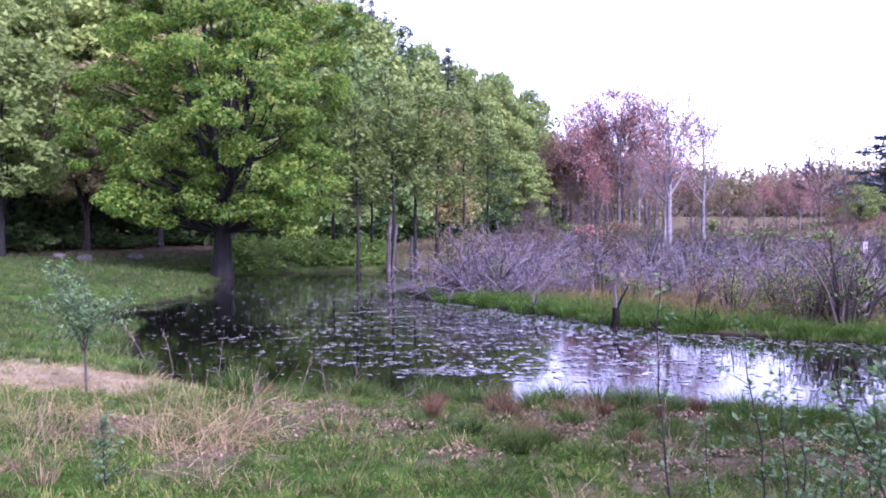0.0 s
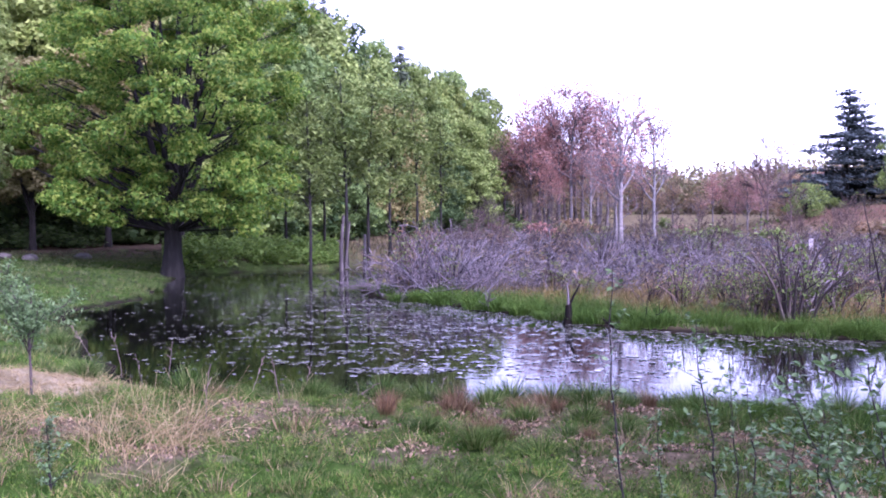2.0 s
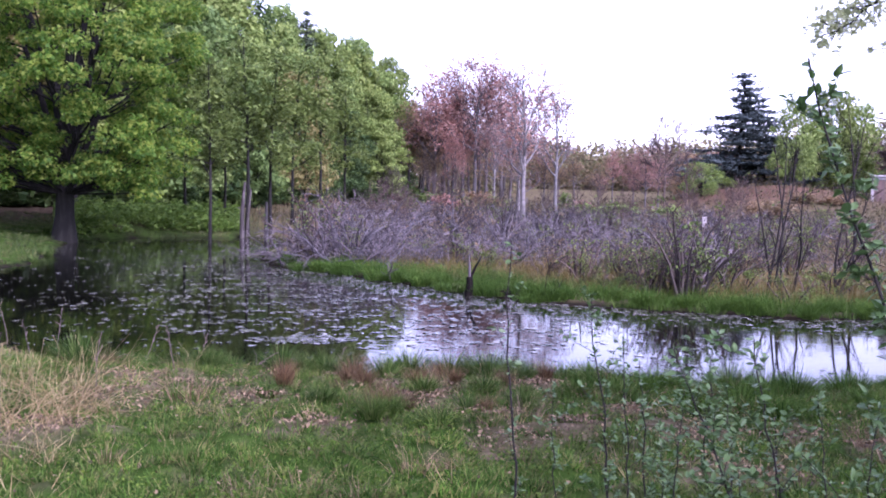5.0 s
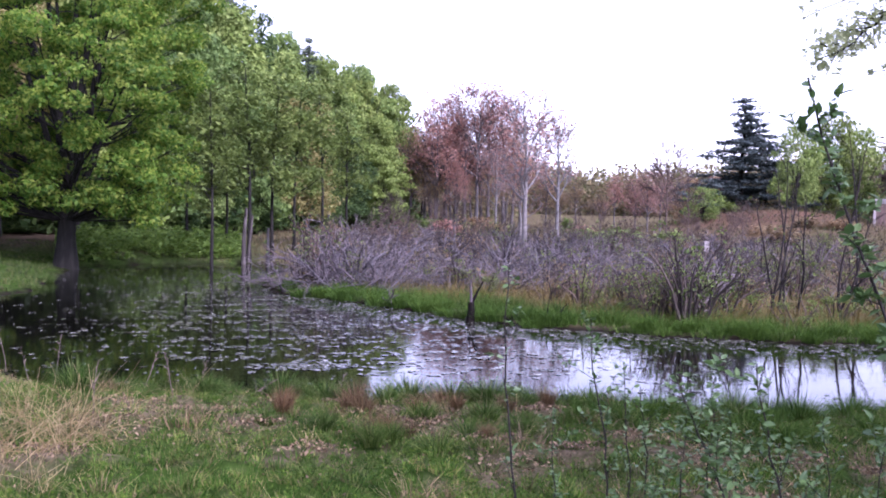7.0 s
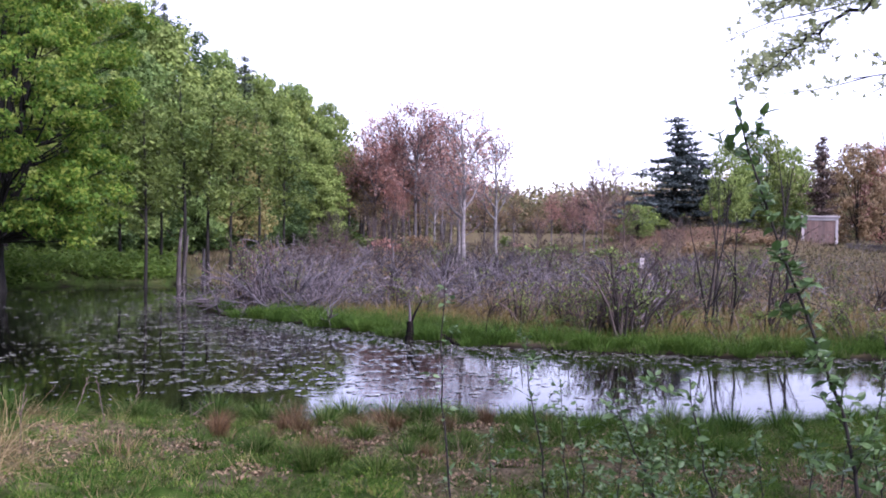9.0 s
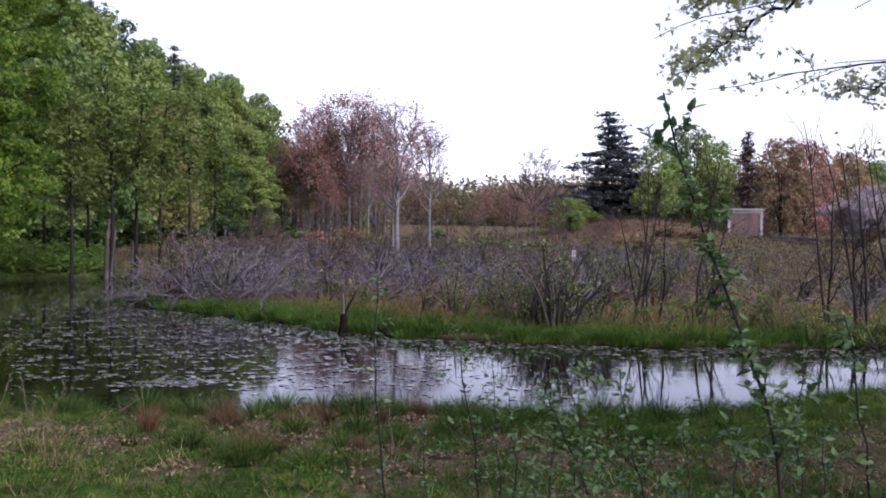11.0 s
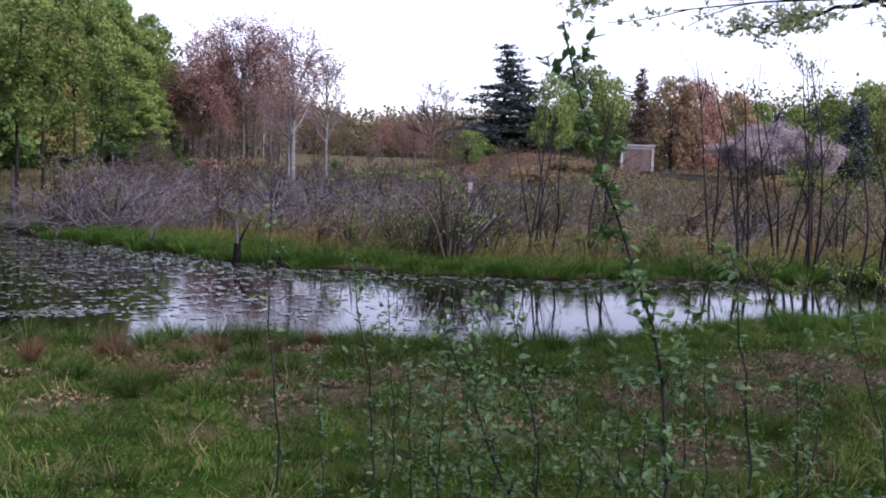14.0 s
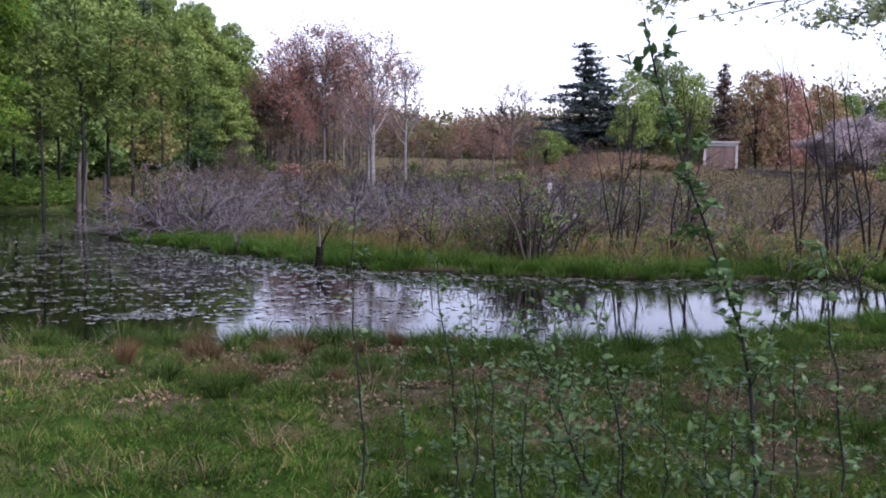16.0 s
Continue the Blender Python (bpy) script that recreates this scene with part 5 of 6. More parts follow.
def bare_share(p, gap, d, az):
    """How far leaves, sand and trodden earth thin the grass, 0 to 1."""
    bare = 0.7 * step(0.0, 0.6, rough(p[:, 0], p[:, 1], 0.8)) * step(6.8, 8.6, d) * step(-15, -8, az) * step(27, 20, az)
    for px, py, pr in LEAF_SPOTS:
        bare = np.maximum(bare, 0.95 * step(pr * 1.05, pr * 0.55, np.hypot(p[:, 0] - px, p[:, 1] - py) + 0.3 * rough(p[:, 0], p[:, 1], 0.4)))
    bare = np.maximum(bare, 0.95 * sandy(p[:, 0], p[:, 1]))
    return bare


def build_lawn():
    rng = np.random.default_rng(201)
    p = scatter(rng, 19000, -28, 50, 3.8, 16, 0.72)
    z, gap, marsh, d, az = lie(p[:, 0], p[:, 1])
    thick = (1 - bare_share(p, gap, d, az)) * (0.3 + 0.7 * step(-0.6, 0.3, rough(p[:, 0], p[:, 1], 0.5)))
    keep = (gap > 0.12) & (marsh < 0.3) & (rng.random(len(p)) < thick)
    p = p[keep]
    lush = step(-0.4, 0.7, rough(p[:, 0] + 11, p[:, 1], 1.3))
    tall = (0.03 + 0.04 * lush + 0.07 * rng.random(len(p)) ** 4) * rng.uniform(0.7, 1.3, len(p))
    ob = part_np("lawn_grass", tufts(rng, p, 24, 0.03 + 0.6 * tall, tall, 0.9, 0.009), GRASS, smooth=False)
    tagged(ob, "rough tufted bank grass mixed green and straw", "grass", kind="stuff")
    p = scatter(rng, 1150, -28, 50, 4.6, 13, 0.8)
    z, gap, marsh, d, az = lie(p[:, 0], p[:, 1])
    keep = (gap > 0.15) & (marsh < 0.3) & (rng.random(len(p)) < 0.06 + 0.4 * step(0.1, 0.6, rough(p[:, 0], p[:, 1], 0.8)) + 0.5 * step(-8, -14, az) * step(5.5, 7, d))
    p = p[keep]
    ob = part_np("withered_grass", tufts(rng, p, 9, np.full(len(p), 0.09), rng.uniform(0.06, 0.22, len(p)), 1.5, 0.006), STRAW, smooth=False)
    tagged(ob, "thin withered straw among the bank grass", "grass", kind="stuff")
    p = scatter(rng, 4200, -30, -14, 9, 16)
    p = p[(sandy(p[:, 0], p[:, 1]) > rng.random(len(p)) * 0.8 + 0.05) & (shore_gap(p[:, 0], p[:, 1]) > 0.2)]
    ob = part_np("matted_straw", tufts(rng, p, 9, np.full(len(p), 0.12), rng.uniform(0.03, 0.08, len(p)), 3.5, 0.009), STRAW, smooth=False)
    tagged(ob, "flattened pale dry grass over the bare sandy patch", "grass", kind="stuff")
    p = scatter(rng, 7500, -34, -4, 14.5, 47, 0.9)
    z, gap, marsh, d, az = lie(p[:, 0], p[:, 1])
    lump = step(-0.5, 0.5, rough(p[:, 0], p[:, 1], 1.1))
    keep = (gap > 0.1) & (marsh < 0.3) & (rng.random(len(p)) < 0.25 + 0.75 * lump)
    p, lump = p[keep], lump[keep]
    ob = part_np("bank_grass", tufts(rng, p, 16, 0.12 + 0.1 * lump, (0.05 + 0.11 * lump) * rng.uniform(0.7, 1.3, len(p)), 1.1, 0.02), GRASS_BANK_SHADED, smooth=False)
    tagged(ob, "lush green grass on the far bank", "grass", kind="stuff")


build_lawn()


def build_weeds():
    rng = np.random.default_rng(204)
    c = scatter(rng, 4200, -28, 49, 4.3, 11.5, 0.9)
    c = np.repeat(c, 16, 0) + rng.normal(0, 0.07, (4200 * 16, 2))
    c = c[(shore_gap(c[:, 0], c[:, 1]) > 0.4) & (rough(c[:, 0], c[:, 1], 1.7) > -0.5)]
    for px, py, pr in LEAF_SPOTS:
        c = c[np.hypot(c[:, 0] - px, c[:, 1] - py) > pr * 0.75]
    g = on_ground(c, -0.02)
    g[:, 2] += rng.uniform(0, 0.07, len(g))
    ob = part_np("low_weeds", leaflets(rng, g, 0.021, 0.6, 0.6), LEAF_WEED, smooth=False)
    tagged(ob, "small round-leaved green weeds among the grass", "weeds", kind="stuff")


LEAF_WEED = leaf_material("leaf_weed", [(0.035, 0.075, 0.007), (0.065, 0.12, 0.012), (0.11, 0.165, 0.025)], 0.3, spec=0.1, patch=1.5, swing=0.55)
build_weeds()


def build_marsh_grass():
    rng = np.random.default_rng(202)
    p = scatter(rng, 330000, -3, 52, 16, 34, 1.0)
    z, gap, marsh, d, az = lie(p[:, 0], p[:, 1])
    edge = step(1.9, 0.7, gap + 0.4 * rough(p[:, 0], p[:, 1], 1.0))
    keep = (gap > 0.0) & (marsh > 0.5)
    tuft = 0.95 + 0.4 * rough(p[:, 0], p[:, 1], 0.55)
    lump = step(-0.3, 0.45, rough(p[:, 0], p[:, 1], 0.75))
    heads = np.flatnonzero((p[:, 0] > 0.2 + rng.random(len(p))) & (gap > -0.14) & (gap < 2.6) & (marsh > 0.5) & (rng.random(len(p)) < 0.034 * np.maximum(edge, 0.2) * (0.35 + 0.65 * lump)))
    n = 46
    who = np.repeat(heads, n)
    turn, far = rng.uniform(0, 2 * np.pi, len(who)), 0.2 * np.sqrt(rng.random(len(who)))
    out = np.stack([np.cos(turn), np.sin(turn), np.zeros(len(who))], 1)
    foot = np.concatenate([p[who], np.maximum(z[who], 0.02)[:, None]], 1) + out * far[:, None]
    tall = np.repeat(rng.uniform(0.7, 1.2, len(heads)) * (0.14 + 0.26 * lump[heads]), n)
    ob = part_np("edge_sedge", blades(rng, foot, tall, 0.011, 0.3, out * (far * 6.5)[:, None], 2, 0.7), GRASS_LUSH, smooth=False)
    tagged(ob, "dense lush green sedge fringe along the marsh edge", "sedge", kind="stuff")
    r = keep & (rng.random(len(p)) < 0.26 * step(0.6, 1.6, gap) * step(12, 2, gap) * (0.4 + 0.6 * step(-0.4, 0.5, rough(p[:, 0], p[:, 1], 2.5))))
    ob = part_np("marsh_grass", blades(rng, on_ground(p[r]), 0.42 * tuft[r], 0.014, 0.7), SEDGE, smooth=False)
    tagged(ob, "yellow-brown marsh grass behind the green fringe", "grass", kind="stuff")
    p = scatter(rng, 42000, -3, 50, 34, 105, 0.8)
    z, gap, marsh, d, az = lie(p[:, 0], p[:, 1])
    keep = (gap > 0.3) & (marsh > 0.5)
    ob = part_np("meadow_grass", blades(rng, on_ground(p[keep]), 0.45, 0.04, 0.6, segs=1), MEADOW_GRASS, smooth=False)
    tagged(ob, "dull yellow-brown meadow grass between the shrubs", "grass", kind="stuff")


build_marsh_grass()


def build_marsh_plants():
    """Low leafy growth in patches between the grey brush."""
    rng = np.random.default_rng(207)
    p = scatter(rng, 46000, 0, 50, 24, 62, 0.9)
    z, gap, marsh, d, az = lie(p[:, 0], p[:, 1])
    p = p[(gap > 2.0) & (marsh > 0.5) & (rng.random(len(p)) < 0.12 + 0.88 * step(0.0, 0.5, rough(p[:, 0] + 40, p[:, 1], 2.4)))]
    g = on_ground(p)
    g[:, 2] += rng.random(len(g)) ** 1.5 * (0.35 + 0.25 * rough(p[:, 0], p[:, 1], 1.4))
    nrm = unit(rng.normal(0, 0.6, g.shape) + np.array([0, 0, 0.6]))
    ob = part_np("marsh_plants", leaf_tips(rng, g, 0.11, nrm, 0.6), MARSH_LEAF, smooth=False)
    tagged(ob, "low olive and brown leafy plants between the marsh brush", "plants", kind="stuff")


MARSH_LEAF = leaf_material("marsh_leaf", [(0.05, 0.06, 0.02), (0.09, 0.09, 0.03), (0.12, 0.085, 0.045), (0.16, 0.11, 0.05)], 0.3, patch=0.3, swing=0.35)
build_marsh_plants()


def build_scrub():
    rng = np.random.default_rng(205)
    c = scatter(rng, 620, 6, 47, 58, 104)
    c = np.repeat(c, 36, 0) + rng.normal(0, 0.75, (620 * 36, 2))
    g = on_ground(c)
    g[:, 2] += np.abs(rng.normal(0, 0.45, len(g)))
    ob = part_np("meadow_scrub", leaflets(rng, g, 0.17, 0.45), SCRUB, smooth=False)
    tagged(ob, "low brown and olive scrub over the meadow", "scrub", kind="stuff")


SCRUB = leaf_material("scrub", [(0.05, 0.042, 0.032), (0.09, 0.076, 0.05), (0.1, 0.1, 0.045), (0.15, 0.115, 0.08)], 0.35, patch=0.12, swing=0.35)
build_scrub()


def build_ferns():
    rng = np.random.default_rng(203)
    p = scatter(rng, 26000, -13.5, -3.5, 38, 54)
    z, gap, marsh, d, az = lie(p[:, 0], p[:, 1])
    p = p[(gap > 0.8) & (gap < 9) & (rough(p[:, 0], p[:, 1], 3.0) > -0.35)]
    g = on_ground(p)
    g[:, 2] += rng.uniform(0.1, 0.75, len(g)) * (0.7 + 0.4 * rough(p[:, 0], p[:, 1], 2.0))
    ob = part_np("bank_ferns", leaflets(rng, g, 0.24, 0.7, 0.5), FERN, smooth=False)
    tagged(ob, "bright green leafy plants massed on the far bank", "plants", kind="stuff")


build_ferns()


def tussock(seed, name, count, h, spread, width, mat, lean=0.55, even=0.0, dome=0.0):
    rng = np.random.default_rng(seed)
    a, r = rng.uniform(0, 2 * np.pi, count), spread * np.sqrt(rng.random(count))
    base = np.stack([r * np.cos(a), r * np.sin(a), np.full(count, -0.03)], 1)
    out = np.stack([np.cos(a), np.sin(a), np.zeros(count)], 1) * (r / spread * lean)[:, None]
    return part_np(name, blades(rng, base, h * (1 - dome * (r / spread) ** 2), width, 0.3, out, 2, even), mat, smooth=False)


def straw_clump(seed):
    """Long dead stalks that arch over to one side, with a few broken ones."""
    rng = np.random.default_rng(seed)
    n = 36
    a, r = rng.uniform(0, 6.28, n), 0.2 * np.sqrt(rng.random(n))
    foot = np.stack([r * np.cos(a), r * np.sin(a), np.full(n, -0.03)], 1)
    sway = rng.normal(0, 0.45, (n, 2)) + rng.normal(0, 0.35, 2)
    p = shoots(rng, foot, np.concatenate([sway, np.ones((n, 1))], 1), rng.uniform(0.2, 0.75, n), np.full(n, 0.0028), np.full(n, 0.0014), 7, 0.17, -0.12)
    return part_np("dry_grass_clump", tubes(*p, 3), STRAW, smooth=False)


T_GREEN = [tagged(tussock(s, "grass_tussock", 430, 0.3, 0.12, 0.009, GRASS_TUSSOCK, 0.9, 0.6, 0.35), "green grass tussock at the pond edge", "tussock", "green tussocks") for s in (211, 212)]
T_MOUND = [tagged(tussock(s, "grass_mound", 460, 0.27, 0.19, 0.009, GRASS_LUSH, 1.0, 0.6, 0.5), "lush mounded grass tussock on the near shore", "tussock", "grass mounds") for s in (219, 221)]
T_MARSH = [tagged(tussock(218, "sedge_tussock", 420, 0.27, 0.17, 0.011, GRASS_LUSH, 0.95, 0.85), "lush green sedge tussock overhanging the marsh edge", "tussock", "sedge tussocks")]
T_BROWN = [tagged(tussock(213, "rush_tussock", 300, 0.34, 0.085, 0.0075, RUSH_BROWN, 0.5, 0.4), "reddish brown dry rush tussock", "tussock", "brown tussocks")]
T_STRAW = [tagged(straw_clump(sd), "pale dry bent grass clump", "grass", "dry grass clumps") for sd in (214, 222, 223)]
used = set()


def plant(kinds, az, d, s, rng):
    i = int(rng.integers(len(kinds)))
    m = turned(spot(az, d), rng.uniform(0, 360), s, s * rng.uniform(0.85, 1.15))
    if kinds[i].name in used:
        again(kinds[i], m)
    else:
        used.add(kinds[i].name)
        kinds[i].matrix_basis = m


rng = np.random.default_rng(220)
for az, d, s in ((-12.4, 12.4, 1.15), (-18.0, 14.4, 1.1), (-5.6, 11.9, 1.0), (-3.8, 11.6, 0.85), (-8.5, 11.9, 0.8), (-1.0, 12.0, 1.25), (0.3, 12.1, 1.0), (1.6, 11.8, 1.1), (2.5, 11.6, 0.9), (6.6, 11.5, 1.3), (5.6, 11.4, 0.9), (9.1, 11.3, 1.2), (5.2, 10.6, 0.9), (10.4, 11.3, 0.9), (11.4, 11.0, 1.0), (-9.8, 12.6, 0.8),
                 (-19.2, 18.3, 0.9), (13.0, 10.6, 0.9), (11.1, 9.2, 0.8), (8.4, 7.4, 0.75), (-5.2, 11.8, 1.0), (12.6, 11.2, 1.0), (14.2, 10.8, 1.0), (15.9, 10.9, 1.0), (17.4, 10.6, 0.9), (1.4, 8.5, 0.6), (-1.9, 8.9, 0.6), (7.4, 9.0, 0.8), (10.2, 8.2, 0.8), (4.4, 7.6, 0.55), (5.6, 7.7, 0.5), (13.4, 8.6, 0.8), (16.6, 9.2, 0.8), (19.4, 9.4, 0.9),
                 (-18.2, 20.6, 0.8), (-15.4, 27.2, 1.0), (-17.0, 25.8, 1.1), (-13.9, 31.5, 1.1), (-2.2, 31, 1.2), (-2.6, 30.6, 1.0), (-14.6, 29, 0.9), (-16.2, 24.6, 1.0), (-18.0, 22.5, 0.9)):
    plant(T_GREEN, az, d - 0.05, s * rng.uniform(1.0, 1.28), rng)
mounds = []
for i in range(900):
    az, back = rng.uniform(16, 50), rng.random() ** 1.5
    d = np.interp(az, [16, 22, 28, 32, 36, 40, 45, 50], [10.9, 11.0, 11.4, 12.4, 13.6, 14.6, 15.8, 17.0]) - 3.4 * back
    x, y = d * math.sin(radians(az)), d * math.cos(radians(az))
    if len(mounds) < 92 and all((x - u) ** 2 + (y - v) ** 2 > (0.36 + 0.25 * back) ** 2 for u, v in mounds):
        mounds.append((x, y))
        plant(T_MOUND, az, d, rng.uniform(0.65, 1.35) * (1 - 0.3 * back), rng)
for px, py in POND[::2]:
    if px > -0.8 and py > 14.6 and px < 20 and py < 28:
        for k in range(2):
            qx, qy = px + rng.normal(0, 0.3), py + rng.uniform(0.05, 0.4)
            if rng.random() < 0.75:
                plant(T_MARSH, math.degrees(math.atan2(qx, qy)), math.hypot(qx, qy), rng.uniform(0.7, 1.45), rng)
for az, d, s in ((-0.8, 10.0, 0.95), (3.4, 10.6, 1.15), (2.9, 10.2, 0.8), (-10.8, 11.6, 0.85), (6.5, 8.0, 0.7), (5.0, 7.9, 0.8), (3.9, 9.6, 0.8), (6.9, 9.4, 0.7), (7.4, 10.6, 0.8), (12.4, 9.6, 0.7), (9.4, 9.9, 0.7), (-0.9, 9.4, 0.8), (4.2, 7.8, 0.7), (14.8, 10.0, 0.7), (11.3, 8.0, 0.55), (2.3, 9.4, 0.6), (18.4, 10.0, 0.6), (8.4, 10.9, 0.7), (24.6, 9.4, 0.6)):
    plant(T_BROWN, az, d, s * 0.88, rng)
for az, d, s in ((-13.6, 7.4, 1.1), (-13.0, 7.9, 1.2), (-12.4, 8.4, 1.1), (-14.2, 8.3, 1.0), (-16.2, 7.2, 1.1), (-17.4, 7.9, 1.0), (-16.8, 8.4, 0.9), (-18.6, 8.2, 0.9), (-23.1, 8.3, 1.0), (-22.2, 8.9, 0.9), (-24.2, 9.2, 0.9), (-10.9, 7.9, 0.8), (-7.9, 8.8, 0.7), (-12.5, 9.2, 0.9), (-10.6, 11.8, 0.7), (-18.1, 11.4, 0.8), (-15.4, 9.4, 0.8), (-20.2, 9.0, 0.8), (-14.8, 6.6, 0.8), (-25.0, 7.4, 0.8), (-6.4, 10.6, 0.6), (11.2, 10.2, 0.6), (8.5, 9.8, 0.6), (-5.6, 8.0, 0.5)):
    plant(T_STRAW, az, d, s, rng)


T_TUFT = [tagged(tussock(s, "grass_tuft", 130, 0.1, 0.1, 0.007, GRASS_TUSSOCK, 1.0, 0.7), "small green grass tuft on the bank", "grass tuft", "grass tufts") for s in (215, 216)]
T_DRY = [tagged(tussock(217, "dry_tuft", 60, 0.16, 0.13, 0.006, LITTER, 0.9), "small brown withered grass tuft", "grass tuft", "dry tufts")]
for i in range(260):
    az, d = rng.uniform(-27, 48), rng.uniform(5.0, 11.6)
    plant(T_TUFT if i % 3 else T_DRY, az, d, rng.uniform(0.6, 1.35), rng)


def build_litter():
    rng = np.random.default_rng(230)
    pts = []
    for px, py, pr in LEAF_SPOTS:
        pts.append(rng.normal(0, pr * 0.36, (int(700 * pr), 2)) + (px, py))
    q = scatter(rng, 6000, -12, 25, 7.8, 12.5)
    q = q[rough(q[:, 0], q[:, 1], 0.8) > 0.25]
    p = np.concatenate(pts + [q, scatter(rng, 1500, -27, 49, 4.2, 12)])
    p = p[shore_gap(p[:, 0], p[:, 1]) > 0.3]
    g = on_ground(p, -0.025)
    g[:, 2] += rng.uniform(0, 0.03, len(g))
    ob = part_np("leaf_litter", leaflets(rng, g, 0.028, 0.5, 0.7), LITTER, smooth=False)
    tagged(ob, "fallen tan dead leaves lying in the grass", "leaf litter", kind="stuff")


build_litter()


# ---- saplings ----
def leaf_mesh(name, length, width, mat):
    """One curved pointed leaf with a midrib fold, lying along +x from its stalk."""
    bm = bmesh.new()
    rows = []
    for k, w in ((0.0, 0.0), (0.12, 0.08), (0.35, 0.95), (0.6, 1.0), (0.82, 0.55), (1.0, 0.0)):
        z = -0.22 * length * k * k
        rows.append([bm.verts.new((k * length, s * w * width / 2, z + abs(s) * 0.12 * width * (w > 0))) for s in ((-1, 0, 1) if w else (0,))])
    for a, b in zip(rows, rows[1:]):
        if len(a) == 1:
            bm.faces.new((a[0], b[0], b[1])), bm.faces.new((a[0], b[1], b[2]))
        elif len(b) == 1:
            bm.faces.new((a[0], b[0], a[1])), bm.faces.new((a[1], b[0], a[2]))
        else:
            bm.faces.new((a[0], b[0], b[1], a[1])), bm.faces.new((a[1], b[1], b[2], a[2]))
    me = bpy.data.meshes.new(name)
    bm.to_mesh(me)
    bm.free()
    me.materials.append(mat)
    return me


LEAVES = [leaf_mesh("leaf", 0.052, 0.023, LEAF_SHOOT), leaf_mesh("leaf", 0.043, 0.019, LEAF_SHOOT), leaf_mesh("leaf", 0.034, 0.016, LEAF_SHOOT)]
SMALL_LEAVES = [leaf_mesh("leaf", 0.038, 0.018, LEAF_SHOOT), leaf_mesh("leaf", 0.03, 0.014, LEAF_SHOOT)]


def spline(pts, n):
    p = np.array(pts, float)
    s = np.concatenate([[0], np.cumsum(np.linalg.norm(np.diff(p, axis=0), axis=1))])
    t = np.linspace(0, s[-1], n)
    return np.stack([np.interp(t, s, p[:, i]) for i in range(3)], 1)


def sapling(seed, stem, r, twigs, twig_len, leaf_count, meshes, label, top_tuft=8, low=0.15):
    """A young shoot: a thin stem down to the ground, short side twigs, and leaves each of its own."""
    rng = np.random.default_rng(seed)
    foot = stem[-1]
    g = float(ground_z(np.array([foot[0]]), np.array([foot[1]]))[0])
    line = spline([(foot[0], foot[1], g - 0.05)] + list(stem[::-1]), 16)[None]
    base = Vector((foot[0], foot[1], g))
    line = line - np.array(base)
    line[0, 1:-1] += rng.normal(0, 0.006, (14, 3))
    rad = np.linspace(r, r * 0.3, 16)[None]
    root = new("sapling")
    root.location = base
    part_np("stem", tubes(line, rad, 7), ALDER_BARK, root)
    pools = [line]
    if twigs:
        s, d, l, rr = sprout(rng, line, rad, twigs, low, 0.95, 48, 0.2)
        b = shoots(rng, s, d, twig_len * rng.uniform(0.5, 1.3, twigs), rr * 0.8, rr * 0.3, 5, 0.12, 0.06)
        tagged(part_np("twigwork", tubes(*b, 5), ALDER_BARK, root), kind="stuff")
        pools.append(b[0])
    leaf_count = int(leaf_count * 2.9)
    at = [along(rng, pools[-1], leaf_count, 0.25)]
    at.append(along(rng, line, top_tuft, 0.9))
    at.append(along(rng, line, leaf_count // 5, low + 0.1, 0.95))
    for q in np.concatenate(at):
        leaf = new("leaf", meshes[int(rng.integers(len(meshes)))])
        leaf.parent = root
        s = rng.uniform(0.65, 1.1)
        leaf.matrix_basis = Matrix.Translation(q) @ Euler((rng.normal(0, 0.5), rng.normal(-0.45, 0.45), rng.uniform(0, 6.28))).to_matrix().to_4x4() @ Matrix.Diagonal((s, s, s, 1))
    return tagged(root, label, "sapling", "saplings on the near bank")


def sight(d, *rows):
    return [polar(az, d + k, slope) for az, slope, k in rows]


sapling(301, sight(3.4, (12.40, -0.054, 0), (12.39, -0.121, 0), (12.5, -0.192, 0), (12.73, -0.252, 0), (13.33, -0.36, 0)), 0.006, 9, 0.10, 24, SMALL_LEAVES, "thin upright sapling shoot with few small leaves")
sapling(302, sight(3.6, (17.27, -0.108, 0), (17.31, -0.1436, 0), (17.88, -0.191, 0), (18.4, -0.2515, 0), (18.69, -0.362, 0)), 0.006, 14, 0.16, 70, SMALL_LEAVES, "leafy green sapling beside the path", 12)
sapling(303, sight(2.7, (28.79, 0.134, 0), (29.93, 0.067, 0), (31.24, -0.001, 0), (32.55, -0.064, 0), (33.84, -0.12, 0), (34.65, -0.178, 0), (35.3, -0.236, 0), (35.8, -0.295, 0)), 0.008, 26, 0.12, 150, LEAVES, "tall leaning sapling with broad green leaves", 22, 0.3)
sapling(304, sight(3.2, (38.63, -0.081, 0), (39.15, -0.126, 0), (39.7, -0.2, 0), (40.34, -0.274, 0), (40.67, -0.3255, 0)), 0.007, 12, 0.14, 60, LEAVES, "upright sapling with broad green leaves", 12)
sapling(305, sight(3.6, (26.61, -0.1445, 0), (27.07, -0.198, 0), (27.88, -0.258, 0), (28.43, -0.306, 0)), 0.007, 12, 0.16, 60, LEAVES, "leafy green sapling in the grass", 14)
sapling(306, sight(3.5, (22.13, -0.16, 0), (24.28, -0.2485, 0), (25.77, -0.3084, 0), (26.9, -0.3566, 0)), 0.007, 16, 0.2, 110, LEAVES, "bushy leaning sapling with grey-green leaves", 14, 0.3)
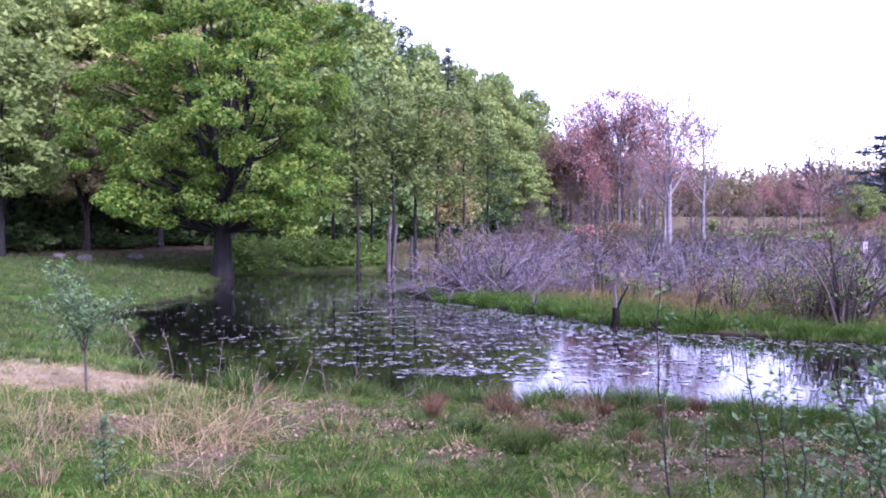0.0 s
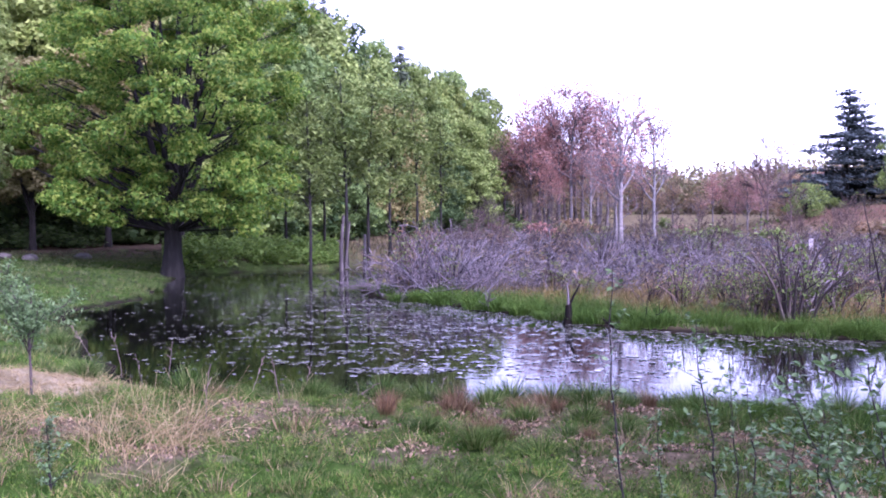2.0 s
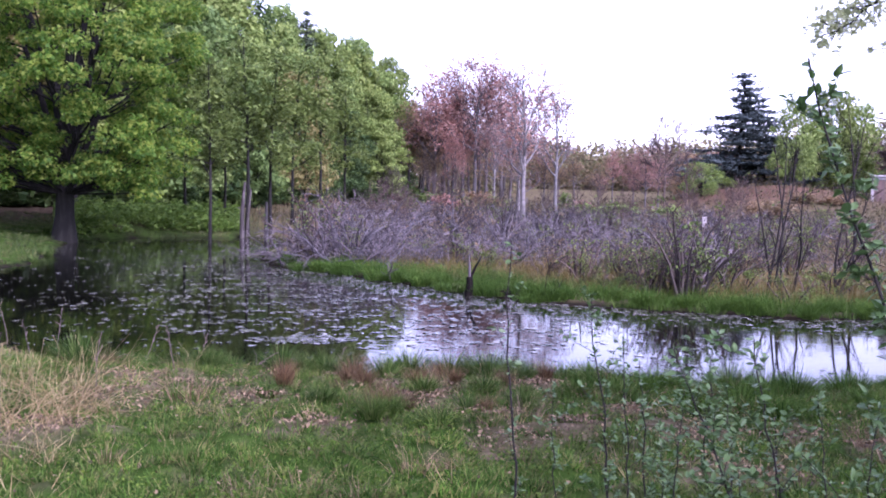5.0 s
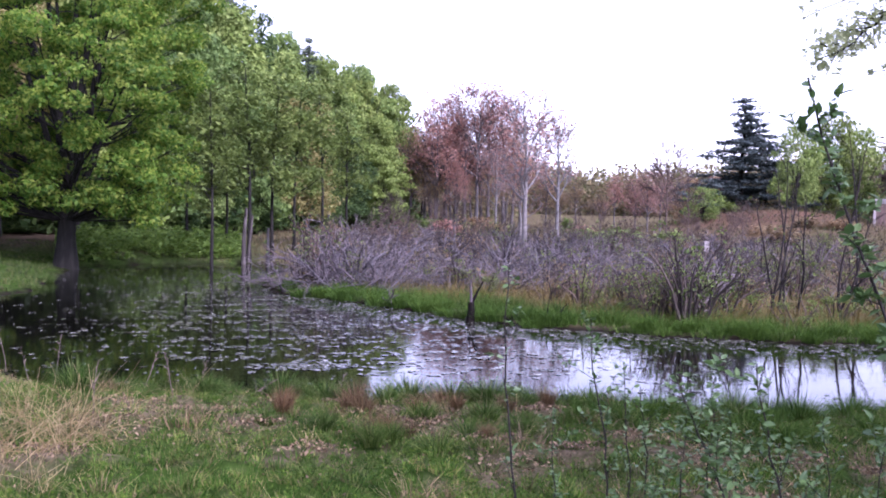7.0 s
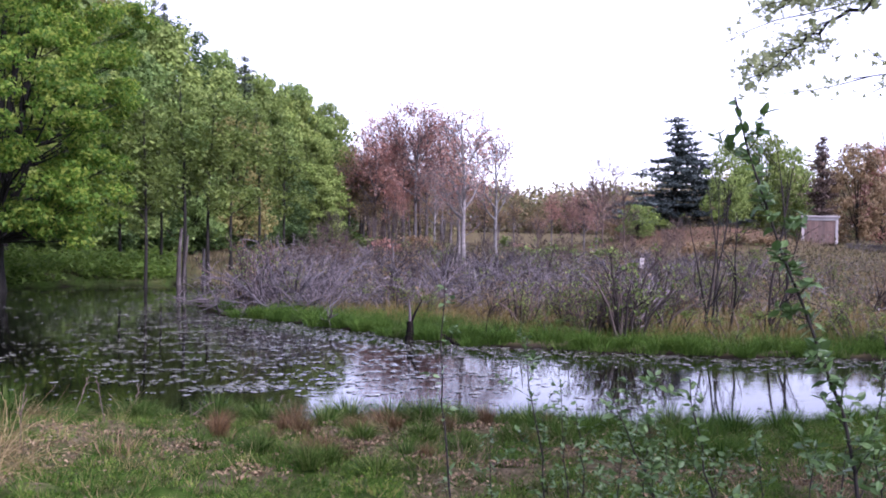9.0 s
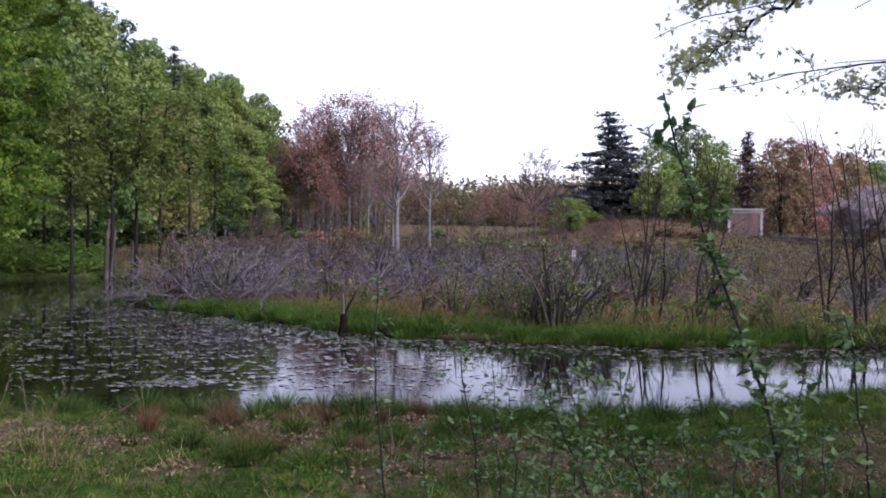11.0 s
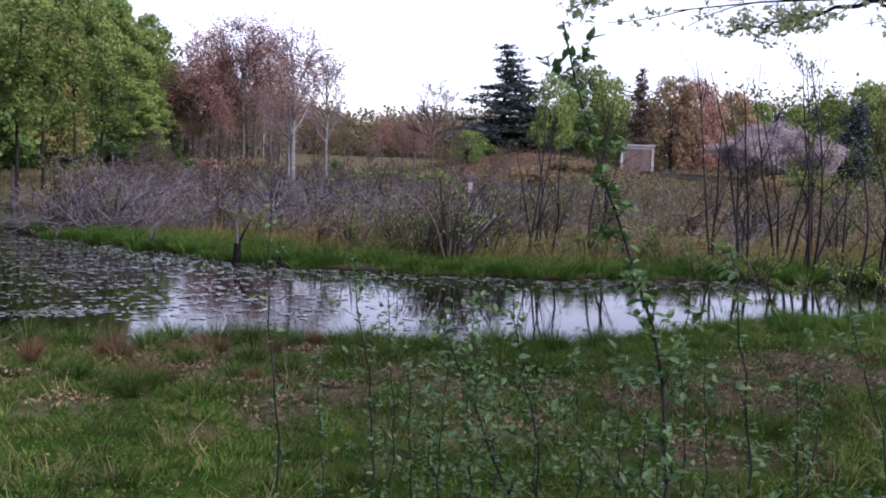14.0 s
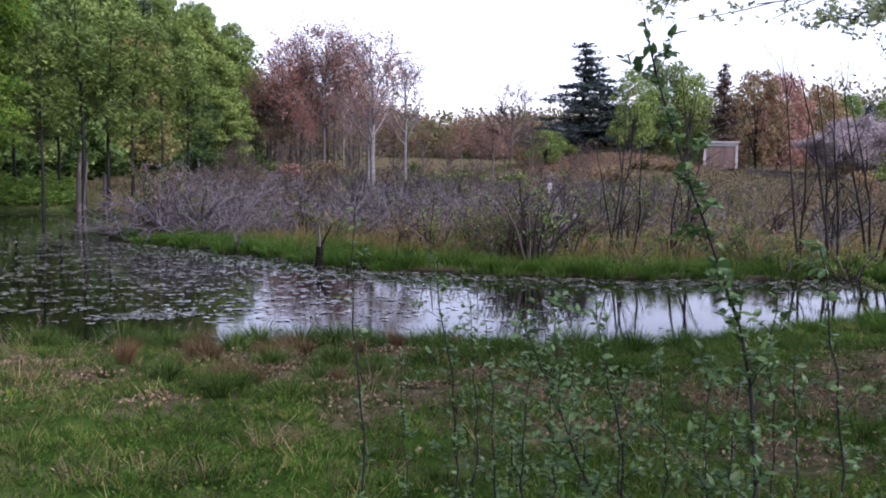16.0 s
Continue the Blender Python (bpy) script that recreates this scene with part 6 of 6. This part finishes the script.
sapling(307, sight(3.5, (45.06, -0.129, 0), (45.83, -0.183, 0), (46.89, -0.2355, 0), (47.6, -0.3, 0)), 0.006, 10, 0.14, 36, LEAVES, "slender sapling with few leaves", 8)
sapling(308, sight(3.3, (29.39, -0.256, 0), (31.51, -0.2956, 0), (33.26, -0.329, 0)), 0.005, 9, 0.12, 40, LEAVES, "low arching sapling with green leaves", 8)
sapling(309, sight(3.2, (36.6, -0.12, 0), (36.4, -0.2, 0), (36.8, -0.3, 0)), 0.005, 12, 0.14, 60, LEAVES, "leafy green sapling in the grass", 10)
sapling(311, sight(3.9, (20.2, -0.175, 0), (20.6, -0.25, 0), (20.9, -0.34, 0)), 0.005, 12, 0.16, 60, SMALL_LEAVES, "leafy green sapling in the grass", 10)
sapling(312, sight(4.0, (24.3, -0.165, 0), (24.2, -0.24, 0), (24.4, -0.33, 0)), 0.005, 13, 0.18, 60, LEAVES, "bushy green sapling in the grass", 10)
sapling(313, sight(4.2, (15.3, -0.2, 0), (15.2, -0.26, 0), (15.6, -0.34, 0)), 0.004, 9, 0.14, 30, SMALL_LEAVES, "small green sapling in the grass", 8)
sapling(314, sight(3.4, (33.4, -0.2, 0), (33.0, -0.27, 0), (33.1, -0.34, 0)), 0.005, 12, 0.15, 50, LEAVES, "small bushy green sapling in the grass", 8)
for i, (az, sl, dd, hang) in enumerate(((19.2, -0.15, 4.3, 0.5), (22.9, -0.2, 4.6, -0.4), (25.2, -0.19, 4.4, 0.7), (30.2, -0.2, 4.2, 0.8), (35.0, -0.17, 3.8, -0.6), (37.7, -0.19, 4.0, 0.4), (42.6, -0.2, 3.9, 0.6), (44.2, -0.18, 4.4, -0.5), (28.0, -0.22, 5.0, 0.3), (21.6, -0.24, 5.2, 0.5))):
    sapling(340 + i, sight(dd, (az, sl, 0), (az + hang * 0.5, sl - 0.06, 0), (az + hang, sl - 0.12, 0)), 0.005, 14, 0.16, 42, LEAVES if i % 2 else SMALL_LEAVES, "leafy dark green sapling on the near bank", 12, 0.1)
sapling(310, sight(6.6, (-20.2, -0.2, 0), (-20.1, -0.24, 0), (-20.1, -0.27, 0)), 0.008, 14, 0.18, 80, LEAVES, "small bushy green sapling in the grass", 8, 0.1)


def build_willow():
    rng = np.random.default_rng(320)
    root = new("willow_bush")
    p = shoots(rng, np.array([[0, 0, -0.05]]), np.array([[-0.12, 0, 1.0]]), [0.75], [0.012], [0.009], 6, 0.06)
    q = sprout(rng, *p, 12, 0.5, 1.0, 42, 1.1)
    b = shoots(rng, q[0], q[1], q[2], q[3], q[3] * 0.3, 6, 0.09, 0.05)
    q2 = sprout(rng, *b, 70, 0.2, 1.0, 36, 0.5)
    b2 = shoots(rng, q2[0], q2[1], q2[2], np.full(70, 0.004), np.full(70, 0.002), 4, 0.1, 0.03)
    part_np("trunk", join(tubes(*p, 8), tubes(*b, 5), tubes(*b2, 3)), TWIG_BROWN, root)
    at = along(rng, b2[0], 3000, 0.1) + rng.normal(0, 0.025, (3000, 3))
    part_np("foliage", leaflets(rng, at, 0.045, 0.3, 0.35), LEAF_SILVER, root, smooth=False)
    tagged(put(root, spot(-20.75, 11.7), 0, 1.35, 1.2), "small silvery green willow bush on the bank", "bush")


build_willow()


# ---- overhanging bough ----
def build_bough():
    rng = np.random.default_rng(330)
    root = new("overhanging_tree")
    # The foot is out of view, set where the crown's shadow meets the right bank.
    foot = spot(85, 8.6)
    trunk = spline([(foot.x, foot.y, foot.z - 0.2), (foot.x - 0.05, foot.y, 2.0), (foot.x - 0.2, foot.y + 0.1, 4.2), (foot.x - 0.1, foot.y, 7.0)], 12)[None]
    part_np("trunk", tubes(trunk, np.linspace(0.2, 0.09, 12)[None], 10), BARK_SHADED, root)
    lines = [([trunk[0, 4], polar(52, 7.0, 0.145), polar(45.55, 6.4, 0.156), polar(42.5, 6.2, 0.158), polar(37.8, 6.0, 0.157), polar(34.85, 5.9, 0.149)], 0.032),
             ([polar(45.55, 6.4, 0.156), polar(42.25, 6.2, 0.145), polar(40.2, 6.1, 0.132), polar(38.5, 6.1, 0.135)], 0.015),
             ([trunk[0, 7], polar(50, 6.4, 0.27), polar(40, 5.9, 0.235), polar(36, 5.8, 0.226), polar(32.2, 5.7, 0.212)], 0.018),
             ([polar(36, 5.8, 0.226), polar(33.5, 5.7, 0.2), polar(31.5, 5.7, 0.175), polar(30.0, 5.6, 0.155)], 0.012),
             ([polar(40, 5.9, 0.235), polar(35, 5.7, 0.232), polar(31, 5.6, 0.226)], 0.012),
             ([polar(45.55, 6.4, 0.156), polar(47, 6.5, 0.13), polar(48, 6.5, 0.11)], 0.012),
             ([trunk[0, 9], polar(48, 6.3, 0.33), polar(42, 6.0, 0.30), polar(37, 5.8, 0.27)], 0.02)]
    vfs, pools = [], []
    for pts, r in lines:
        l = spline(pts, 14)[None]
        l[0, 1:-1] += rng.normal(0, 0.012, (12, 3))
        rad = np.linspace(r, 0.003, 14)[None]
        s, d, ln, rr = sprout(rng, l, rad, 22, 0.35, 1.0, 45, 0.16)
        b = shoots(rng, s, d * np.array([1, 1, 0.35]), np.clip(ln, 0.15, 0.5), np.full(22, 0.0035), np.full(22, 0.002), 4, 0.12, -0.01)
        vfs += [tubes(l, rad, 6), tubes(*b, 4)]
        pools.append(b[0])
    # High crown, out of view, added to shade the near right bank.
    rc = np.random.default_rng(331)
    cs = shoots(rc, np.repeat(trunk[:, 9], 16, 0), np.stack([np.cos(np.arange(16) * 2.4), np.sin(np.arange(16) * 2.4), rc.uniform(0.05, 0.6, 16)], 1), rc.uniform(3.6, 6.0, 16), np.full(16, 0.06), np.full(16, 0.015), 7, 0.06)
    s, d, ln, rr = sprout(rc, *cs, 170, 0.2, 1.0, 48, 0.3)
    cb = shoots(rc, s, d, ln, np.full(170, 0.015), np.full(170, 0.005), 4, 0.12)
    tagged(part_np("limbwork", join(tubes(*cs, 6), tubes(*cb, 4)), BARK_SHADED, root), kind="stuff")
    ca = along(rc, cb[0], 26000, 0.1) + rc.normal(0, 1, (26000, 3)) * np.array((0.22, 0.22, 0.12))
    part_np("crown", leaflets(rc, ca[ca[:, 2] > 4.6], 0.17, 0.7, 0.8), LEAF_BOUGH_GLARE, root, smooth=False)
    part_np("boughwork", join(*[(v, f) for v, f in vfs]), BARK_SHADED, root)
    at = np.concatenate([along(rng, p, 290, 0.25) for p in pools])
    at = at + rng.normal(0, 1, at.shape) * np.array((0.05, 0.05, 0.025))
    nrm = unit(rng.normal(0, 0.6, at.shape) + np.array([0, 0, 0.6]))
    lobes = [leaf_tips(rng, at + rng.normal(0, 0.011, at.shape), 0.033, unit(nrm + rng.normal(0, 0.2, at.shape)), 0.7) for _ in range(3)]
    part_np("foliage", join(*lobes), LEAF_BOUGH_GLARE, root, smooth=False)
    for ob in root.children:
        ob.data.transform(Matrix.Translation(-foot))
    root.location = foot
    tagged(root, "overhanging tree bough with small fresh leaves", "tree")


# Much paler than real leaves: the bright sky's glare is put into the colour.
LEAF_BOUGH_GLARE = leaf_material("leaf_bough_glare", [(0.4, 0.45, 0.24), (0.52, 0.57, 0.33), (0.62, 0.67, 0.42)], 0.7)
build_bough()
